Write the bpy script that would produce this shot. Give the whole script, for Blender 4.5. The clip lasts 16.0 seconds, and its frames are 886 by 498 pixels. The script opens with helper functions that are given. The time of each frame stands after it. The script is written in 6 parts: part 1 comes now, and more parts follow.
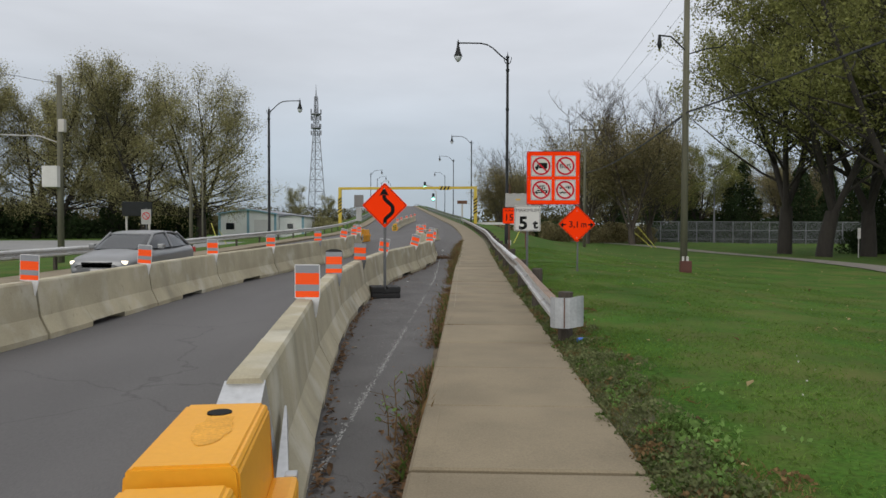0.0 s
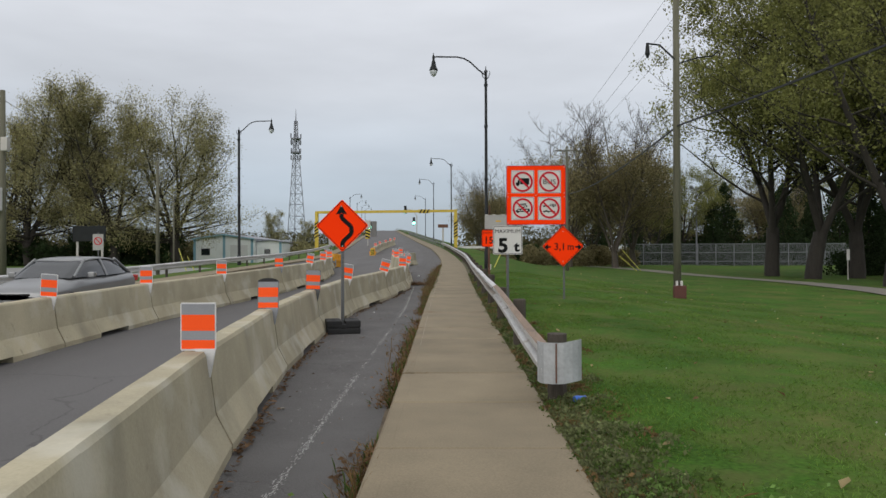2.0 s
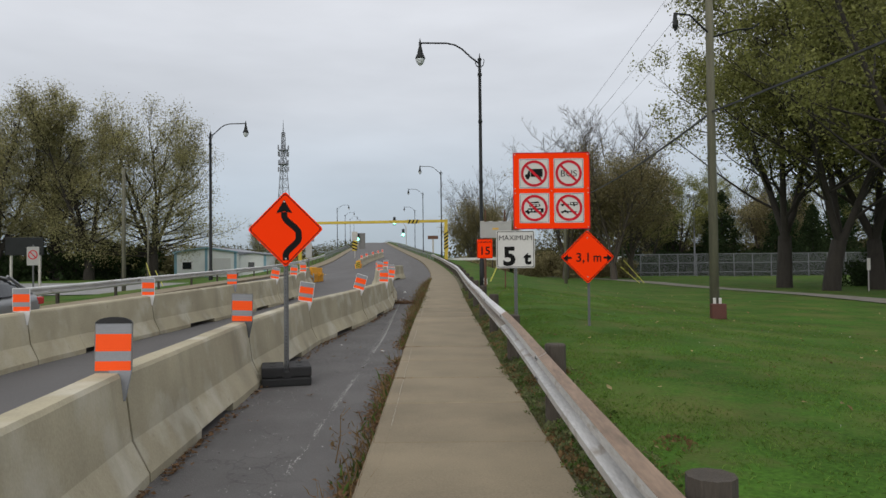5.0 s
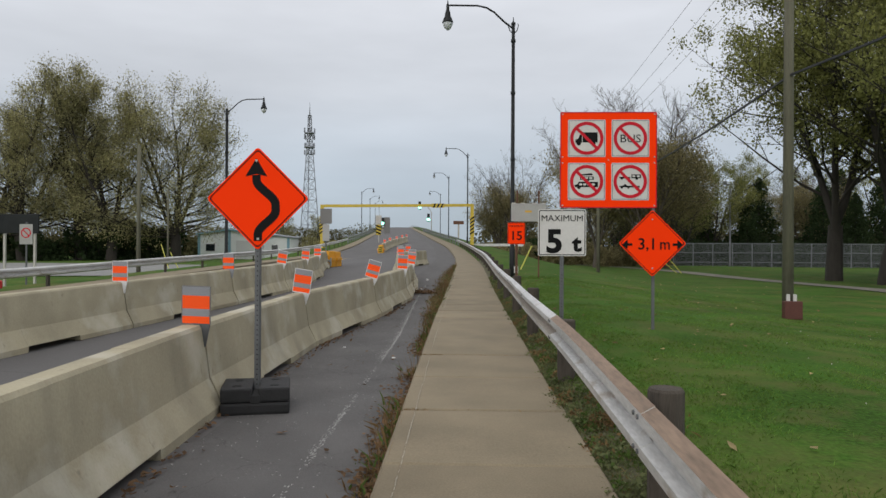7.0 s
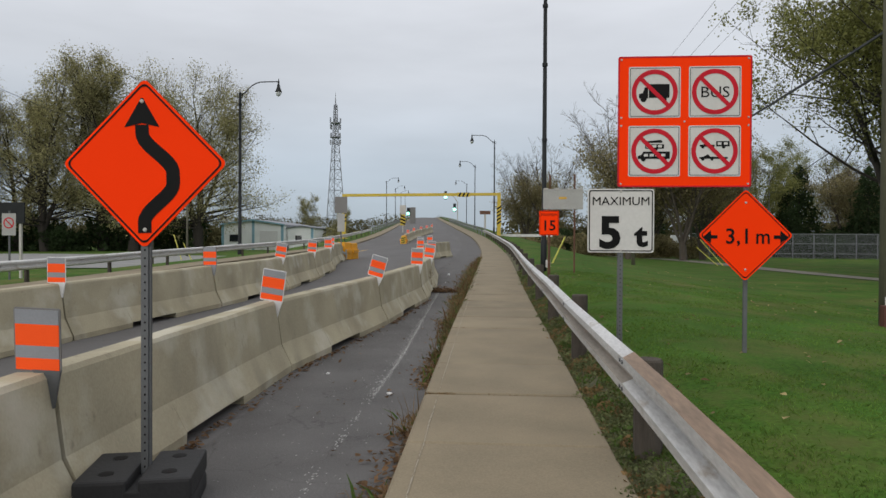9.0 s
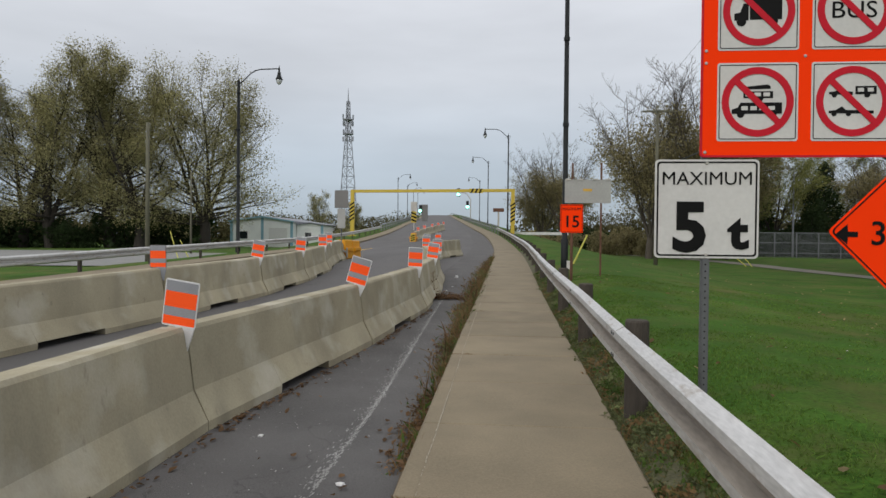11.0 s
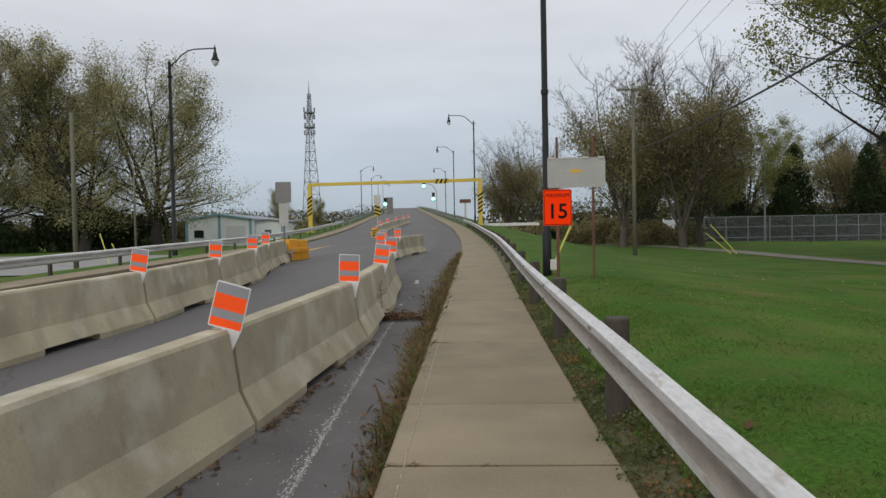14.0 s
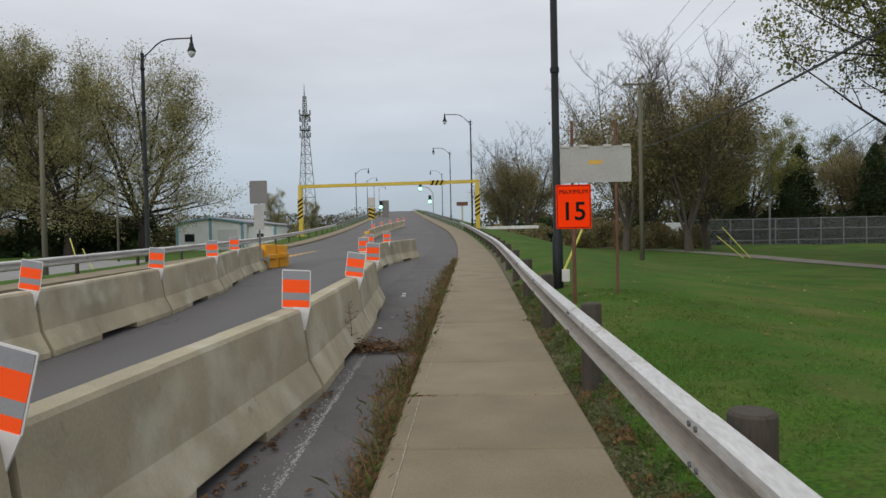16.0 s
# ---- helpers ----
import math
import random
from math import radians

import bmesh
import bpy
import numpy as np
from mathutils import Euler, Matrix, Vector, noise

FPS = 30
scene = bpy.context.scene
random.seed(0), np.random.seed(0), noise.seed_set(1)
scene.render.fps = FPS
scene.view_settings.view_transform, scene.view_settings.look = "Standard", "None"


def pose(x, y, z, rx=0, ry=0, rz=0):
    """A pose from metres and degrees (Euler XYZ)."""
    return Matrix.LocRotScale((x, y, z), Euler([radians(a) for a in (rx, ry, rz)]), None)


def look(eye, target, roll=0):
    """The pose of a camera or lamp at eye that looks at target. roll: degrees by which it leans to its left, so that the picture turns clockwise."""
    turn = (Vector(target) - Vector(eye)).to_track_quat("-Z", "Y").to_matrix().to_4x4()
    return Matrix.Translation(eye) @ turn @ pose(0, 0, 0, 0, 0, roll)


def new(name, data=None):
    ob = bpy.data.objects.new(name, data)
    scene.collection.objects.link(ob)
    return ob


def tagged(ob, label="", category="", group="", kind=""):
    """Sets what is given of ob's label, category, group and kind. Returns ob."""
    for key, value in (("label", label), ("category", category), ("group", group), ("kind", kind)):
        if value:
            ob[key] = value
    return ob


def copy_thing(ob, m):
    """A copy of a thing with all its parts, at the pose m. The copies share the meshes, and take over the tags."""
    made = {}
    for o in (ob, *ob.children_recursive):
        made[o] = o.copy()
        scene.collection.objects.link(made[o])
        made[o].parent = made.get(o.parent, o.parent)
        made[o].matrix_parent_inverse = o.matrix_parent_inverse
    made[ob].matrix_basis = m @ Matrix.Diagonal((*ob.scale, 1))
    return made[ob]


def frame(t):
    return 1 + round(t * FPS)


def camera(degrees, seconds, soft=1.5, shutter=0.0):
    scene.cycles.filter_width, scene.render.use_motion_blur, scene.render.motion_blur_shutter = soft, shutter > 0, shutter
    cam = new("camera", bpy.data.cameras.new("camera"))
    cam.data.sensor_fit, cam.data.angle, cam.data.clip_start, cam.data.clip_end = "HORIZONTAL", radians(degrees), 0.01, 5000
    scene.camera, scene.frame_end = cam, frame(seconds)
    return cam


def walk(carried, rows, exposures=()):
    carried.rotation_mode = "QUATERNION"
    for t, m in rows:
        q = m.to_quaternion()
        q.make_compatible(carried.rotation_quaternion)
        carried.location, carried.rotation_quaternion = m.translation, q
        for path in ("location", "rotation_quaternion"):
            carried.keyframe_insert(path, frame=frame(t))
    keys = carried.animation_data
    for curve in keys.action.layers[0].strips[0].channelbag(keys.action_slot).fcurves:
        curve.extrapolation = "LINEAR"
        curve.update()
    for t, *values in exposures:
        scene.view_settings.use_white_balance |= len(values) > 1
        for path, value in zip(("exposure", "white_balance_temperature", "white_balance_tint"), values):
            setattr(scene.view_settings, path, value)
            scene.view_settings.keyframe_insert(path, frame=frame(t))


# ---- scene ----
cam = camera(64.5, 16.0)
ROWS = [
    (0, (-0.079, 0.235, 1.608), (-0.157, 2.233, 1.55), 0.2),
    (0.5, (-0.029, 0.657, 1.581), (-0.081, 2.653, 1.473), -0.7),
    (1, (0.038, 1.146, 1.564), (-0.013, 3.145, 1.501), -0.4),
    (1.5, (0.051, 1.776, 1.573), (-0.003, 3.775, 1.555), -0.2),
    (2, (0.134, 2.466, 1.593), (0.107, 4.466, 1.604), -0.2),
    (2.5, (0.109, 3.188, 1.616), (0.079, 5.188, 1.64), 0.3),
    (3, (0.151, 3.897, 1.637), (0.125, 5.896, 1.673), -0.2),
    (3.5, (0.112, 4.578, 1.638), (0.077, 6.577, 1.663), 0.4),
    (4, (0.119, 5.29, 1.628), (0.078, 7.289, 1.676), -0.3),
    (6.3, (0.119, 8.455, 1.629), (0.16, 10.455, 1.656), -0.4),
    (6.5, (0.109, 8.72, 1.625), (0.126, 10.72, 1.647), 0.2),
    (7, (0.073, 9.386, 1.626), (0.002, 11.384, 1.63), 0.3),
    (7.5, (0.079, 10.125, 1.644), (0.011, 12.124, 1.647), -0.0),
    (8, (0.063, 10.84, 1.649), (-0.023, 12.838, 1.638), 0.2),
    (8.5, (0.122, 11.544, 1.678), (0.008, 13.54, 1.64), -0.4),
    (9, (0.102, 12.245, 1.676), (-0.045, 14.239, 1.652), 0.3),
    (9.5, (0.126, 12.966, 1.681), (-0.03, 14.96, 1.66), -0.4),
    (10, (0.081, 13.667, 1.664), (-0.089, 15.66, 1.643), 0.7),
    (12.3, (0.083, 16.897, 1.721), (-0.117, 18.886, 1.654), 0.1),
    (12.5, (0.054, 17.162, 1.73), (-0.117, 19.154, 1.658), -0.3),
    (13, (0.049, 17.815, 1.763), (-0.124, 19.806, 1.69), -0.5),
    (13.5, (-0.007, 18.484, 1.771), (-0.15, 20.479, 1.723), -0.5),
    (14, (0.031, 19.17, 1.799), (-0.063, 21.167, 1.746), -1.1),
    (14.5, (-0.019, 19.846, 1.814), (-0.104, 21.844, 1.773), -0.6),
    (15, (0.022, 20.545, 1.803), (-0.044, 22.543, 1.748), -1.4),
    (15.5, (0.002, 21.257, 1.839), (-0.081, 23.254, 1.773), -0.7),
    (16, (0.03, 21.961, 1.821), (-0.056, 23.959, 1.777), -1.2),
]
walk(cam, [(t, look(eye, target, roll)) for t, eye, target, roll in ROWS])

# ---- world and sun: an overcast autumn day ----
world = bpy.data.worlds.new("overcast")
scene.world = world
world.use_nodes = True
wn, wl = world.node_tree.nodes, world.node_tree.links
wn.clear()
w_out, w_bg = wn.new("ShaderNodeOutputWorld"), wn.new("ShaderNodeBackground")
w_sky = wn.new("ShaderNodeTexSky")
w_sky.sky_type, w_sky.sun_disc = "NISHITA", False
w_sky.sun_elevation, w_sky.sun_rotation = radians(30), radians(200)
w_co = wn.new("ShaderNodeTexCoord")
w_sep = wn.new("ShaderNodeSeparateXYZ")
wl.new(w_co.outputs["Generated"], w_sep.inputs[0])
w_map = wn.new("ShaderNodeMapping")
w_map.inputs["Scale"].default_value = (1.6, 1.6, 6.5)
wl.new(w_co.outputs["Generated"], w_map.inputs[0])
w_noise = wn.new("ShaderNodeTexNoise")
w_noise.inputs["Scale"].default_value, w_noise.inputs["Detail"].default_value, w_noise.inputs["Roughness"].default_value = 1.3, 5, 0.5
wl.new(w_map.outputs[0], w_noise.inputs["Vector"])
w_up = wn.new("ShaderNodeValToRGB")        # the overcast sky grows brighter towards the zenith
for p, c in ((0.0, (0.40, 0.475, 0.55, 1)), (0.10, (0.47, 0.535, 0.61, 1)), (0.22, (0.62, 0.65, 0.70, 1)), (0.45, (0.74, 0.75, 0.79, 1)), (1.0, (1.05, 1.06, 1.1, 1))):
    e = w_up.color_ramp.elements.new(p)
    e.color = c
w_up.color_ramp.elements.remove(w_up.color_ramp.elements[0])
wl.new(w_sep.outputs["Z"], w_up.inputs[0])
w_cl = wn.new("ShaderNodeMapRange")
w_cl.inputs["From Min"].default_value, w_cl.inputs["From Max"].default_value = 0.3, 0.7
w_cl.inputs["To Min"].default_value, w_cl.inputs["To Max"].default_value = 0.86, 1.12
wl.new(w_noise.outputs["Fac"], w_cl.inputs["Value"])
w_mul = wn.new("ShaderNodeVectorMath")
w_mul.operation = "SCALE"
wl.new(w_up.outputs[0], w_mul.inputs[0])
wl.new(w_cl.outputs[0], w_mul.inputs["Scale"])
w_blue = wn.new("ShaderNodeVectorMath")
w_blue.operation = "SCALE"
w_blue.inputs["Scale"].default_value = 0.006
wl.new(w_sky.outputs[0], w_blue.inputs[0])
w_add = wn.new("ShaderNodeVectorMath")
wl.new(w_mul.outputs[0], w_add.inputs[0])
wl.new(w_blue.outputs[0], w_add.inputs[1])
wl.new(w_add.outputs[0], w_bg.inputs["Color"])
w_bg.inputs["Strength"].default_value = 1.0
wl.new(w_bg.outputs[0], w_out.inputs[0])
sun = new("sun", bpy.data.lights.new("sun", "SUN"))
sun.data.energy, sun.data.angle, sun.data.color = 1.2, radians(60), (1.0, 0.95, 0.87)
sun.matrix_world = look((0, 0, 50), (25, 70, 7))


# ---- materials ----
def mat(name, color, rough=0.7, metal=0.0, var=0.25, scale=3.0, fine=40.0, bump=0.2, tint=None, rand=0.0, spec=0.5, emit=None, stretch=(1, 1, 1), leafy=False, cracks=0.0, grain=0.45):
    """A surface with broad stains, fine grain and relief, at real size."""
    m = bpy.data.materials.new(name)
    m.use_nodes = True
    n, l = m.node_tree.nodes, m.node_tree.links
    b = n["Principled BSDF"]
    b.inputs["Roughness"].default_value, b.inputs["Metallic"].default_value = rough, metal
    b.inputs["Specular IOR Level"].default_value = spec
    if emit:
        b.inputs["Emission Color"].default_value, b.inputs["Emission Strength"].default_value = (*emit[:3], 1), emit[3]
    geo = n.new("ShaderNodeNewGeometry")
    mp = n.new("ShaderNodeMapping")
    mp.inputs["Scale"].default_value = stretch
    l.new(geo.outputs["Position"], mp.inputs[0])
    big, small = n.new("ShaderNodeTexNoise"), n.new("ShaderNodeTexNoise")
    for t, s, d in ((big, scale, 5), (small, fine, 3)):
        t.inputs["Scale"].default_value, t.inputs["Detail"].default_value = s, d
        l.new(mp.outputs[0], t.inputs["Vector"])
    dark = [c * (1 - var) for c in color]
    light = tint or [min(1, c * (1 + var)) for c in color]
    ramp = n.new("ShaderNodeValToRGB")
    ramp.color_ramp.elements[0].position, ramp.color_ramp.elements[1].position = 0.32, 0.68
    ramp.color_ramp.elements[0].color, ramp.color_ramp.elements[1].color = (*dark, 1), (*light, 1)
    mix = n.new("ShaderNodeMix")
    mix.inputs[0].default_value = grain
    l.new(big.outputs["Fac"], mix.inputs[2])
    l.new(small.outputs["Fac"], mix.inputs[3])
    l.new(mix.outputs[0], ramp.inputs[0])
    col = ramp.outputs[0]
    if rand:
        info = n.new("ShaderNodeObjectInfo") if not leafy else geo
        hsv, rg = n.new("ShaderNodeHueSaturation"), n.new("ShaderNodeMapRange")
        rg.inputs["To Min"].default_value, rg.inputs["To Max"].default_value = 1 - rand, 1 + rand
        l.new(info.outputs["Random Per Island" if leafy else "Random"], rg.inputs["Value"])
        l.new(rg.outputs[0], hsv.inputs["Value"])
        l.new(col, hsv.inputs["Color"])
        col = hsv.outputs[0]
    if cracks:
        vor, thr, mul = n.new("ShaderNodeTexVoronoi"), n.new("ShaderNodeMapRange"), n.new("ShaderNodeMix")
        warp, add = n.new("ShaderNodeTexNoise"), n.new("ShaderNodeVectorMath")
        warp.inputs["Scale"].default_value, warp.inputs["Detail"].default_value = 1.1, 4
        l.new(geo.outputs["Position"], warp.inputs["Vector"])
        l.new(geo.outputs["Position"], add.inputs[0])
        l.new(warp.outputs["Color"], add.inputs[1])
        l.new(add.outputs[0], vor.inputs["Vector"])
        vor.feature = "DISTANCE_TO_EDGE"
        vor.inputs["Scale"].default_value = cracks
        thr.inputs["From Max"].default_value, thr.inputs["To Min"].default_value = 0.005, 0.68
        l.new(vor.outputs["Distance"], thr.inputs["Value"])
        mul.data_type, mul.blend_type = "RGBA", "MULTIPLY"
        mul.inputs[0].default_value = 1.0
        l.new(col, mul.inputs[6])
        l.new(thr.outputs[0], mul.inputs[7])
        col = mul.outputs[2]
    l.new(col, b.inputs["Base Color"])
    if leafy:
        tr, ms = n.new("ShaderNodeBsdfTranslucent"), n.new("ShaderNodeMixShader")
        ms.inputs[0].default_value = 0.42
        l.new(col, tr.inputs["Color"])
        l.new(b.outputs[0], ms.inputs[1])
        l.new(tr.outputs[0], ms.inputs[2])
        l.new(ms.outputs[0], n["Material Output"].inputs["Surface"])
    if bump:
        bp = n.new("ShaderNodeBump")
        bp.inputs["Strength"].default_value, bp.inputs["Distance"].default_value = bump, 0.02
        l.new(mix.outputs[0], bp.inputs["Height"])
        l.new(bp.outputs[0], b.inputs["Normal"])
    return m


M = {}
M["grass"] = mat("lawn grass", (0.052, 0.119, 0.015), 0.95, var=0.6, scale=0.5, fine=26, bump=1.0, grain=0.6, tint=(0.069, 0.163, 0.02), spec=0.1)
g_n, g_l = M["grass"].node_tree.nodes, M["grass"].node_tree.links
g_b = g_n["Principled BSDF"]
g_col = g_b.inputs["Base Color"].links[0].from_socket
g_geo, g_no, g_mr, g_mix = g_n.new("ShaderNodeNewGeometry"), g_n.new("ShaderNodeTexNoise"), g_n.new("ShaderNodeMapRange"), g_n.new("ShaderNodeMix")
g_no.inputs["Scale"].default_value, g_no.inputs["Detail"].default_value, g_no.inputs["Roughness"].default_value = 0.42, 8, 0.68
g_l.new(g_geo.outputs["Position"], g_no.inputs["Vector"])
g_mr.inputs["From Min"].default_value, g_mr.inputs["From Max"].default_value, g_mr.inputs["To Max"].default_value = 0.47, 0.72, 0.85
g_l.new(g_no.outputs["Fac"], g_mr.inputs["Value"])
g_mix.data_type = "RGBA"
g_mix.inputs[7].default_value = (0.14, 0.13, 0.045, 1)      # yellowed, worn patches
g_l.new(g_mr.outputs[0], g_mix.inputs[0])
g_l.new(g_col, g_mix.inputs[6])
g_l.new(g_mix.outputs[2], g_b.inputs["Base Color"])
g_no2, g_mr2, g_mix2 = g_n.new("ShaderNodeTexNoise"), g_n.new("ShaderNodeMapRange"), g_n.new("ShaderNodeMix")
g_no2.inputs["Scale"].default_value, g_no2.inputs["Detail"].default_value, g_no2.inputs["Roughness"].default_value = 1.9, 6, 0.6
g_l.new(g_geo.outputs["Position"], g_no2.inputs["Vector"])
g_mr2.inputs["From Min"].default_value, g_mr2.inputs["From Max"].default_value, g_mr2.inputs["To Max"].default_value = 0.50, 0.68, 0.75
g_l.new(g_no2.outputs["Fac"], g_mr2.inputs["Value"])
g_mix2.data_type = "RGBA"
g_mix2.inputs[7].default_value = (0.085, 0.098, 0.03, 1)      # dull olive thatch
g_l.new(g_mr2.outputs[0], g_mix2.inputs[0])
g_l.new(g_mix.outputs[2], g_mix2.inputs[6])
g_l.new(g_mix2.outputs[2], g_b.inputs["Base Color"])
M["leaf_tan"] = mat("pale tan leaves", (0.36, 0.28, 0.15), 0.85, var=0.3, scale=0.8, fine=9, bump=0, rand=0.4, leafy=True, spec=0.2)
M["blade"] = mat("grass blades", (0.125, 0.21, 0.04), 0.7, var=0.3, scale=0.5, fine=9, bump=0, rand=0.35, leafy=True, spec=0.2)
M["edge_green"] = mat("dull edge plants", (0.15, 0.172, 0.075), 0.8, var=0.5, scale=1.5, fine=9, bump=0, rand=0.4, leafy=True, spec=0.2)
M["weed"] = mat("dry weeds", (0.20, 0.13, 0.06), 0.85, var=0.4, scale=0.8, fine=9, bump=0, rand=0.4, leafy=True, spec=0.2)
M["weed_green"] = mat("green weeds", (0.08, 0.13, 0.03), 0.8, var=0.4, scale=0.8, fine=9, bump=0, rand=0.4, leafy=True, spec=0.2)
M["leaf_dead"] = mat("dead leaves", (0.165, 0.10, 0.055), 0.85, var=0.45, scale=0.8, fine=9, bump=0, rand=0.5, leafy=True, spec=0.2)
M["asphalt"] = mat("worn asphalt", (0.102, 0.098, 0.098), 0.85, var=0.22, scale=0.6, fine=90, bump=0.35, stretch=(1, 0.25, 1), cracks=0.2)
M["shoulder"] = mat("weathered asphalt", (0.10, 0.096, 0.095), 0.9, var=0.38, scale=1.2, fine=110, bump=0.5, cracks=0.6, grain=0.6)
M["slab"] = mat("sidewalk concrete", (0.213, 0.175, 0.116), 0.9, var=0.24, scale=1.3, fine=70, bump=0.2, rand=0.06, grain=0.42)
M["concrete"] = mat("barrier concrete", (0.375, 0.336, 0.235), 0.88, var=0.24, scale=1.1, fine=55, bump=0.25, rand=0.10, stretch=(1, 1, 0.8), grain=0.28)
c_n, c_l = M["concrete"].node_tree.nodes, M["concrete"].node_tree.links
c_b = c_n["Principled BSDF"]
c_col = c_b.inputs["Base Color"].links[0].from_socket
c_geo = c_n.new("ShaderNodeNewGeometry")
for c_scale, c_stretch, c_from, c_paint in ((2.2, (1, 1, 0.22), (0.55, 0.78), (0.20, 0.19, 0.145, 1)), (1.6, (1, 1, 1), (0.52, 0.70), (0.58, 0.56, 0.48, 1)), (9.0, (1, 1, 0.6), (0.66, 0.76), (0.17, 0.15, 0.11, 1))):
    c_mp, c_no, c_mr, c_mix = c_n.new("ShaderNodeMapping"), c_n.new("ShaderNodeTexNoise"), c_n.new("ShaderNodeMapRange"), c_n.new("ShaderNodeMix")
    c_mp.inputs["Scale"].default_value, c_mp.inputs["Location"].default_value = c_stretch, (c_scale, 3, 7)
    c_no.inputs["Scale"].default_value, c_no.inputs["Detail"].default_value = c_scale, 6
    c_l.new(c_geo.outputs["Position"], c_mp.inputs[0])
    c_l.new(c_mp.outputs[0], c_no.inputs["Vector"])
    c_mr.inputs["From Min"].default_value, c_mr.inputs["From Max"].default_value, c_mr.inputs["To Max"].default_value = *c_from, 0.55
    c_l.new(c_no.outputs["Fac"], c_mr.inputs["Value"])
    c_mix.data_type = "RGBA"
    c_mix.inputs[7].default_value = c_paint      # run-off streaks, pale lime bloom, small spalls
    c_l.new(c_mr.outputs[0], c_mix.inputs[0])
    c_l.new(c_col, c_mix.inputs[6])
    c_col = c_mix.outputs[2]
c_l.new(c_col, c_b.inputs["Base Color"])
M["soil"] = mat("soil", (0.11, 0.085, 0.055), 0.95, var=0.4, scale=2.5, fine=30, bump=1.0)
M["mortar"] = mat("pale worn mortar", (0.34, 0.31, 0.25), 0.9, var=0.25, scale=5, fine=40, bump=0.1)
M["lot"] = mat("pale worn asphalt", (0.22, 0.22, 0.215), 0.9, var=0.2, scale=0.4, fine=20, bump=0.2)
M["verge_ground"] = mat("olive thatch and soil", (0.085, 0.083, 0.04), 0.95, var=0.45, scale=3.5, fine=40, bump=1.0, grain=0.55)
M["path"] = mat("gravel path", (0.175, 0.16, 0.135), 0.95, var=0.25, scale=1.0, fine=20)
M["galv"] = mat("galvanised steel", (0.52, 0.53, 0.54), 0.42, 0.75, var=0.16, scale=2.5, fine=25, bump=0.08)
M["shoe_steel"] = mat("dull dented galvanised plate", (0.40, 0.415, 0.43), 0.62, 0.35, var=0.18, scale=5, fine=30, bump=0.25)
M["blank_grey"] = mat("faded sign paint", (0.33, 0.33, 0.315), 0.6, var=0.12, scale=2.5, fine=20, bump=0.03)
M["post_steel"] = mat("dull post steel", (0.12, 0.125, 0.13), 0.6, 0.4, var=0.15, scale=3, fine=25, bump=0.05)
M["sign_grey"] = mat("weathered sign back", (0.17, 0.165, 0.16), 0.6, 0.2, var=0.1, scale=2, fine=20, bump=0.05)
M["fence_steel"] = mat("dull fence steel", (0.20, 0.21, 0.22), 0.6, 0.3, var=0.1, scale=1, fine=8, bump=0)
M["rail_steel"] = mat("dirty galvanised rail", (0.54, 0.54, 0.535), 0.5, 0.35, var=0.26, scale=1.3, fine=22, bump=0.1, stretch=(3, 0.5, 3))
M["rail_stain"] = mat("brown stain on steel", (0.235, 0.165, 0.115), 0.6, 0.25, var=0.4, scale=2.5, fine=14, bump=0.08, stretch=(4, 0.5, 4))
# darker brown-grey for the middle valley of the beam, beyond y 17
M["rail_valley"] = mat("brown-grey rail valley", (0.27, 0.24, 0.205), 0.75, 0.15, var=0.3, scale=1.6, fine=16, bump=0.1, stretch=(3, 0.5, 3))
r_n, r_l = M["rail_steel"].node_tree.nodes, M["rail_steel"].node_tree.links
r_b = r_n["Principled BSDF"]
r_col = r_b.inputs["Base Color"].links[0].from_socket
r_geo, r_mp, r_no, r_mr, r_mix = r_n.new("ShaderNodeNewGeometry"), r_n.new("ShaderNodeMapping"), r_n.new("ShaderNodeTexNoise"), r_n.new("ShaderNodeMapRange"), r_n.new("ShaderNodeMix")
r_mp.inputs["Scale"].default_value = (1, 0.35, 1)
r_l.new(r_geo.outputs["Position"], r_mp.inputs[0])
r_l.new(r_mp.outputs[0], r_no.inputs["Vector"])
r_no.inputs["Scale"].default_value, r_no.inputs["Detail"].default_value, r_no.inputs["Roughness"].default_value = 7.0, 5, 0.6
r_mr.inputs["From Min"].default_value, r_mr.inputs["From Max"].default_value, r_mr.inputs["To Max"].default_value = 0.58, 0.68, 0.7
r_l.new(r_no.outputs["Fac"], r_mr.inputs["Value"])
r_mix.data_type = "RGBA"
r_mix.inputs[7].default_value = (0.30, 0.25, 0.19, 1)      # brown scuffs
r_l.new(r_mr.outputs[0], r_mix.inputs[0])
r_l.new(r_col, r_mix.inputs[6])
r_l.new(r_mix.outputs[2], r_b.inputs["Base Color"])
M["rust"] = mat("rusty steel", (0.15, 0.075, 0.048), 0.8, 0.3, var=0.4, scale=4, fine=30)
M["black_steel"] = mat("black painted steel", (0.012, 0.014, 0.015), 0.55, var=0.3, scale=3, fine=30, bump=0.05, spec=0.25)
M["yellow_steel"] = mat("yellow painted steel", (0.52, 0.38, 0.035), 0.5, var=0.12, scale=1.5, fine=20, bump=0.05)
M["yellow_plastic"] = mat("yellow plastic", (0.80, 0.36, 0.012), 0.5, var=0.08, scale=1.8, fine=30, bump=0.06, tint=(0.82, 0.385, 0.016))
M["scuff"] = mat("dirt on plastic", (0.70, 0.335, 0.035), 0.8, var=0.25, scale=9, fine=60, bump=0.05)
M["orange"] = mat("orange sheeting", (1.0, 0.045, 0.003), 0.7, var=0.03, scale=3, fine=60, bump=0.02, spec=0.05)
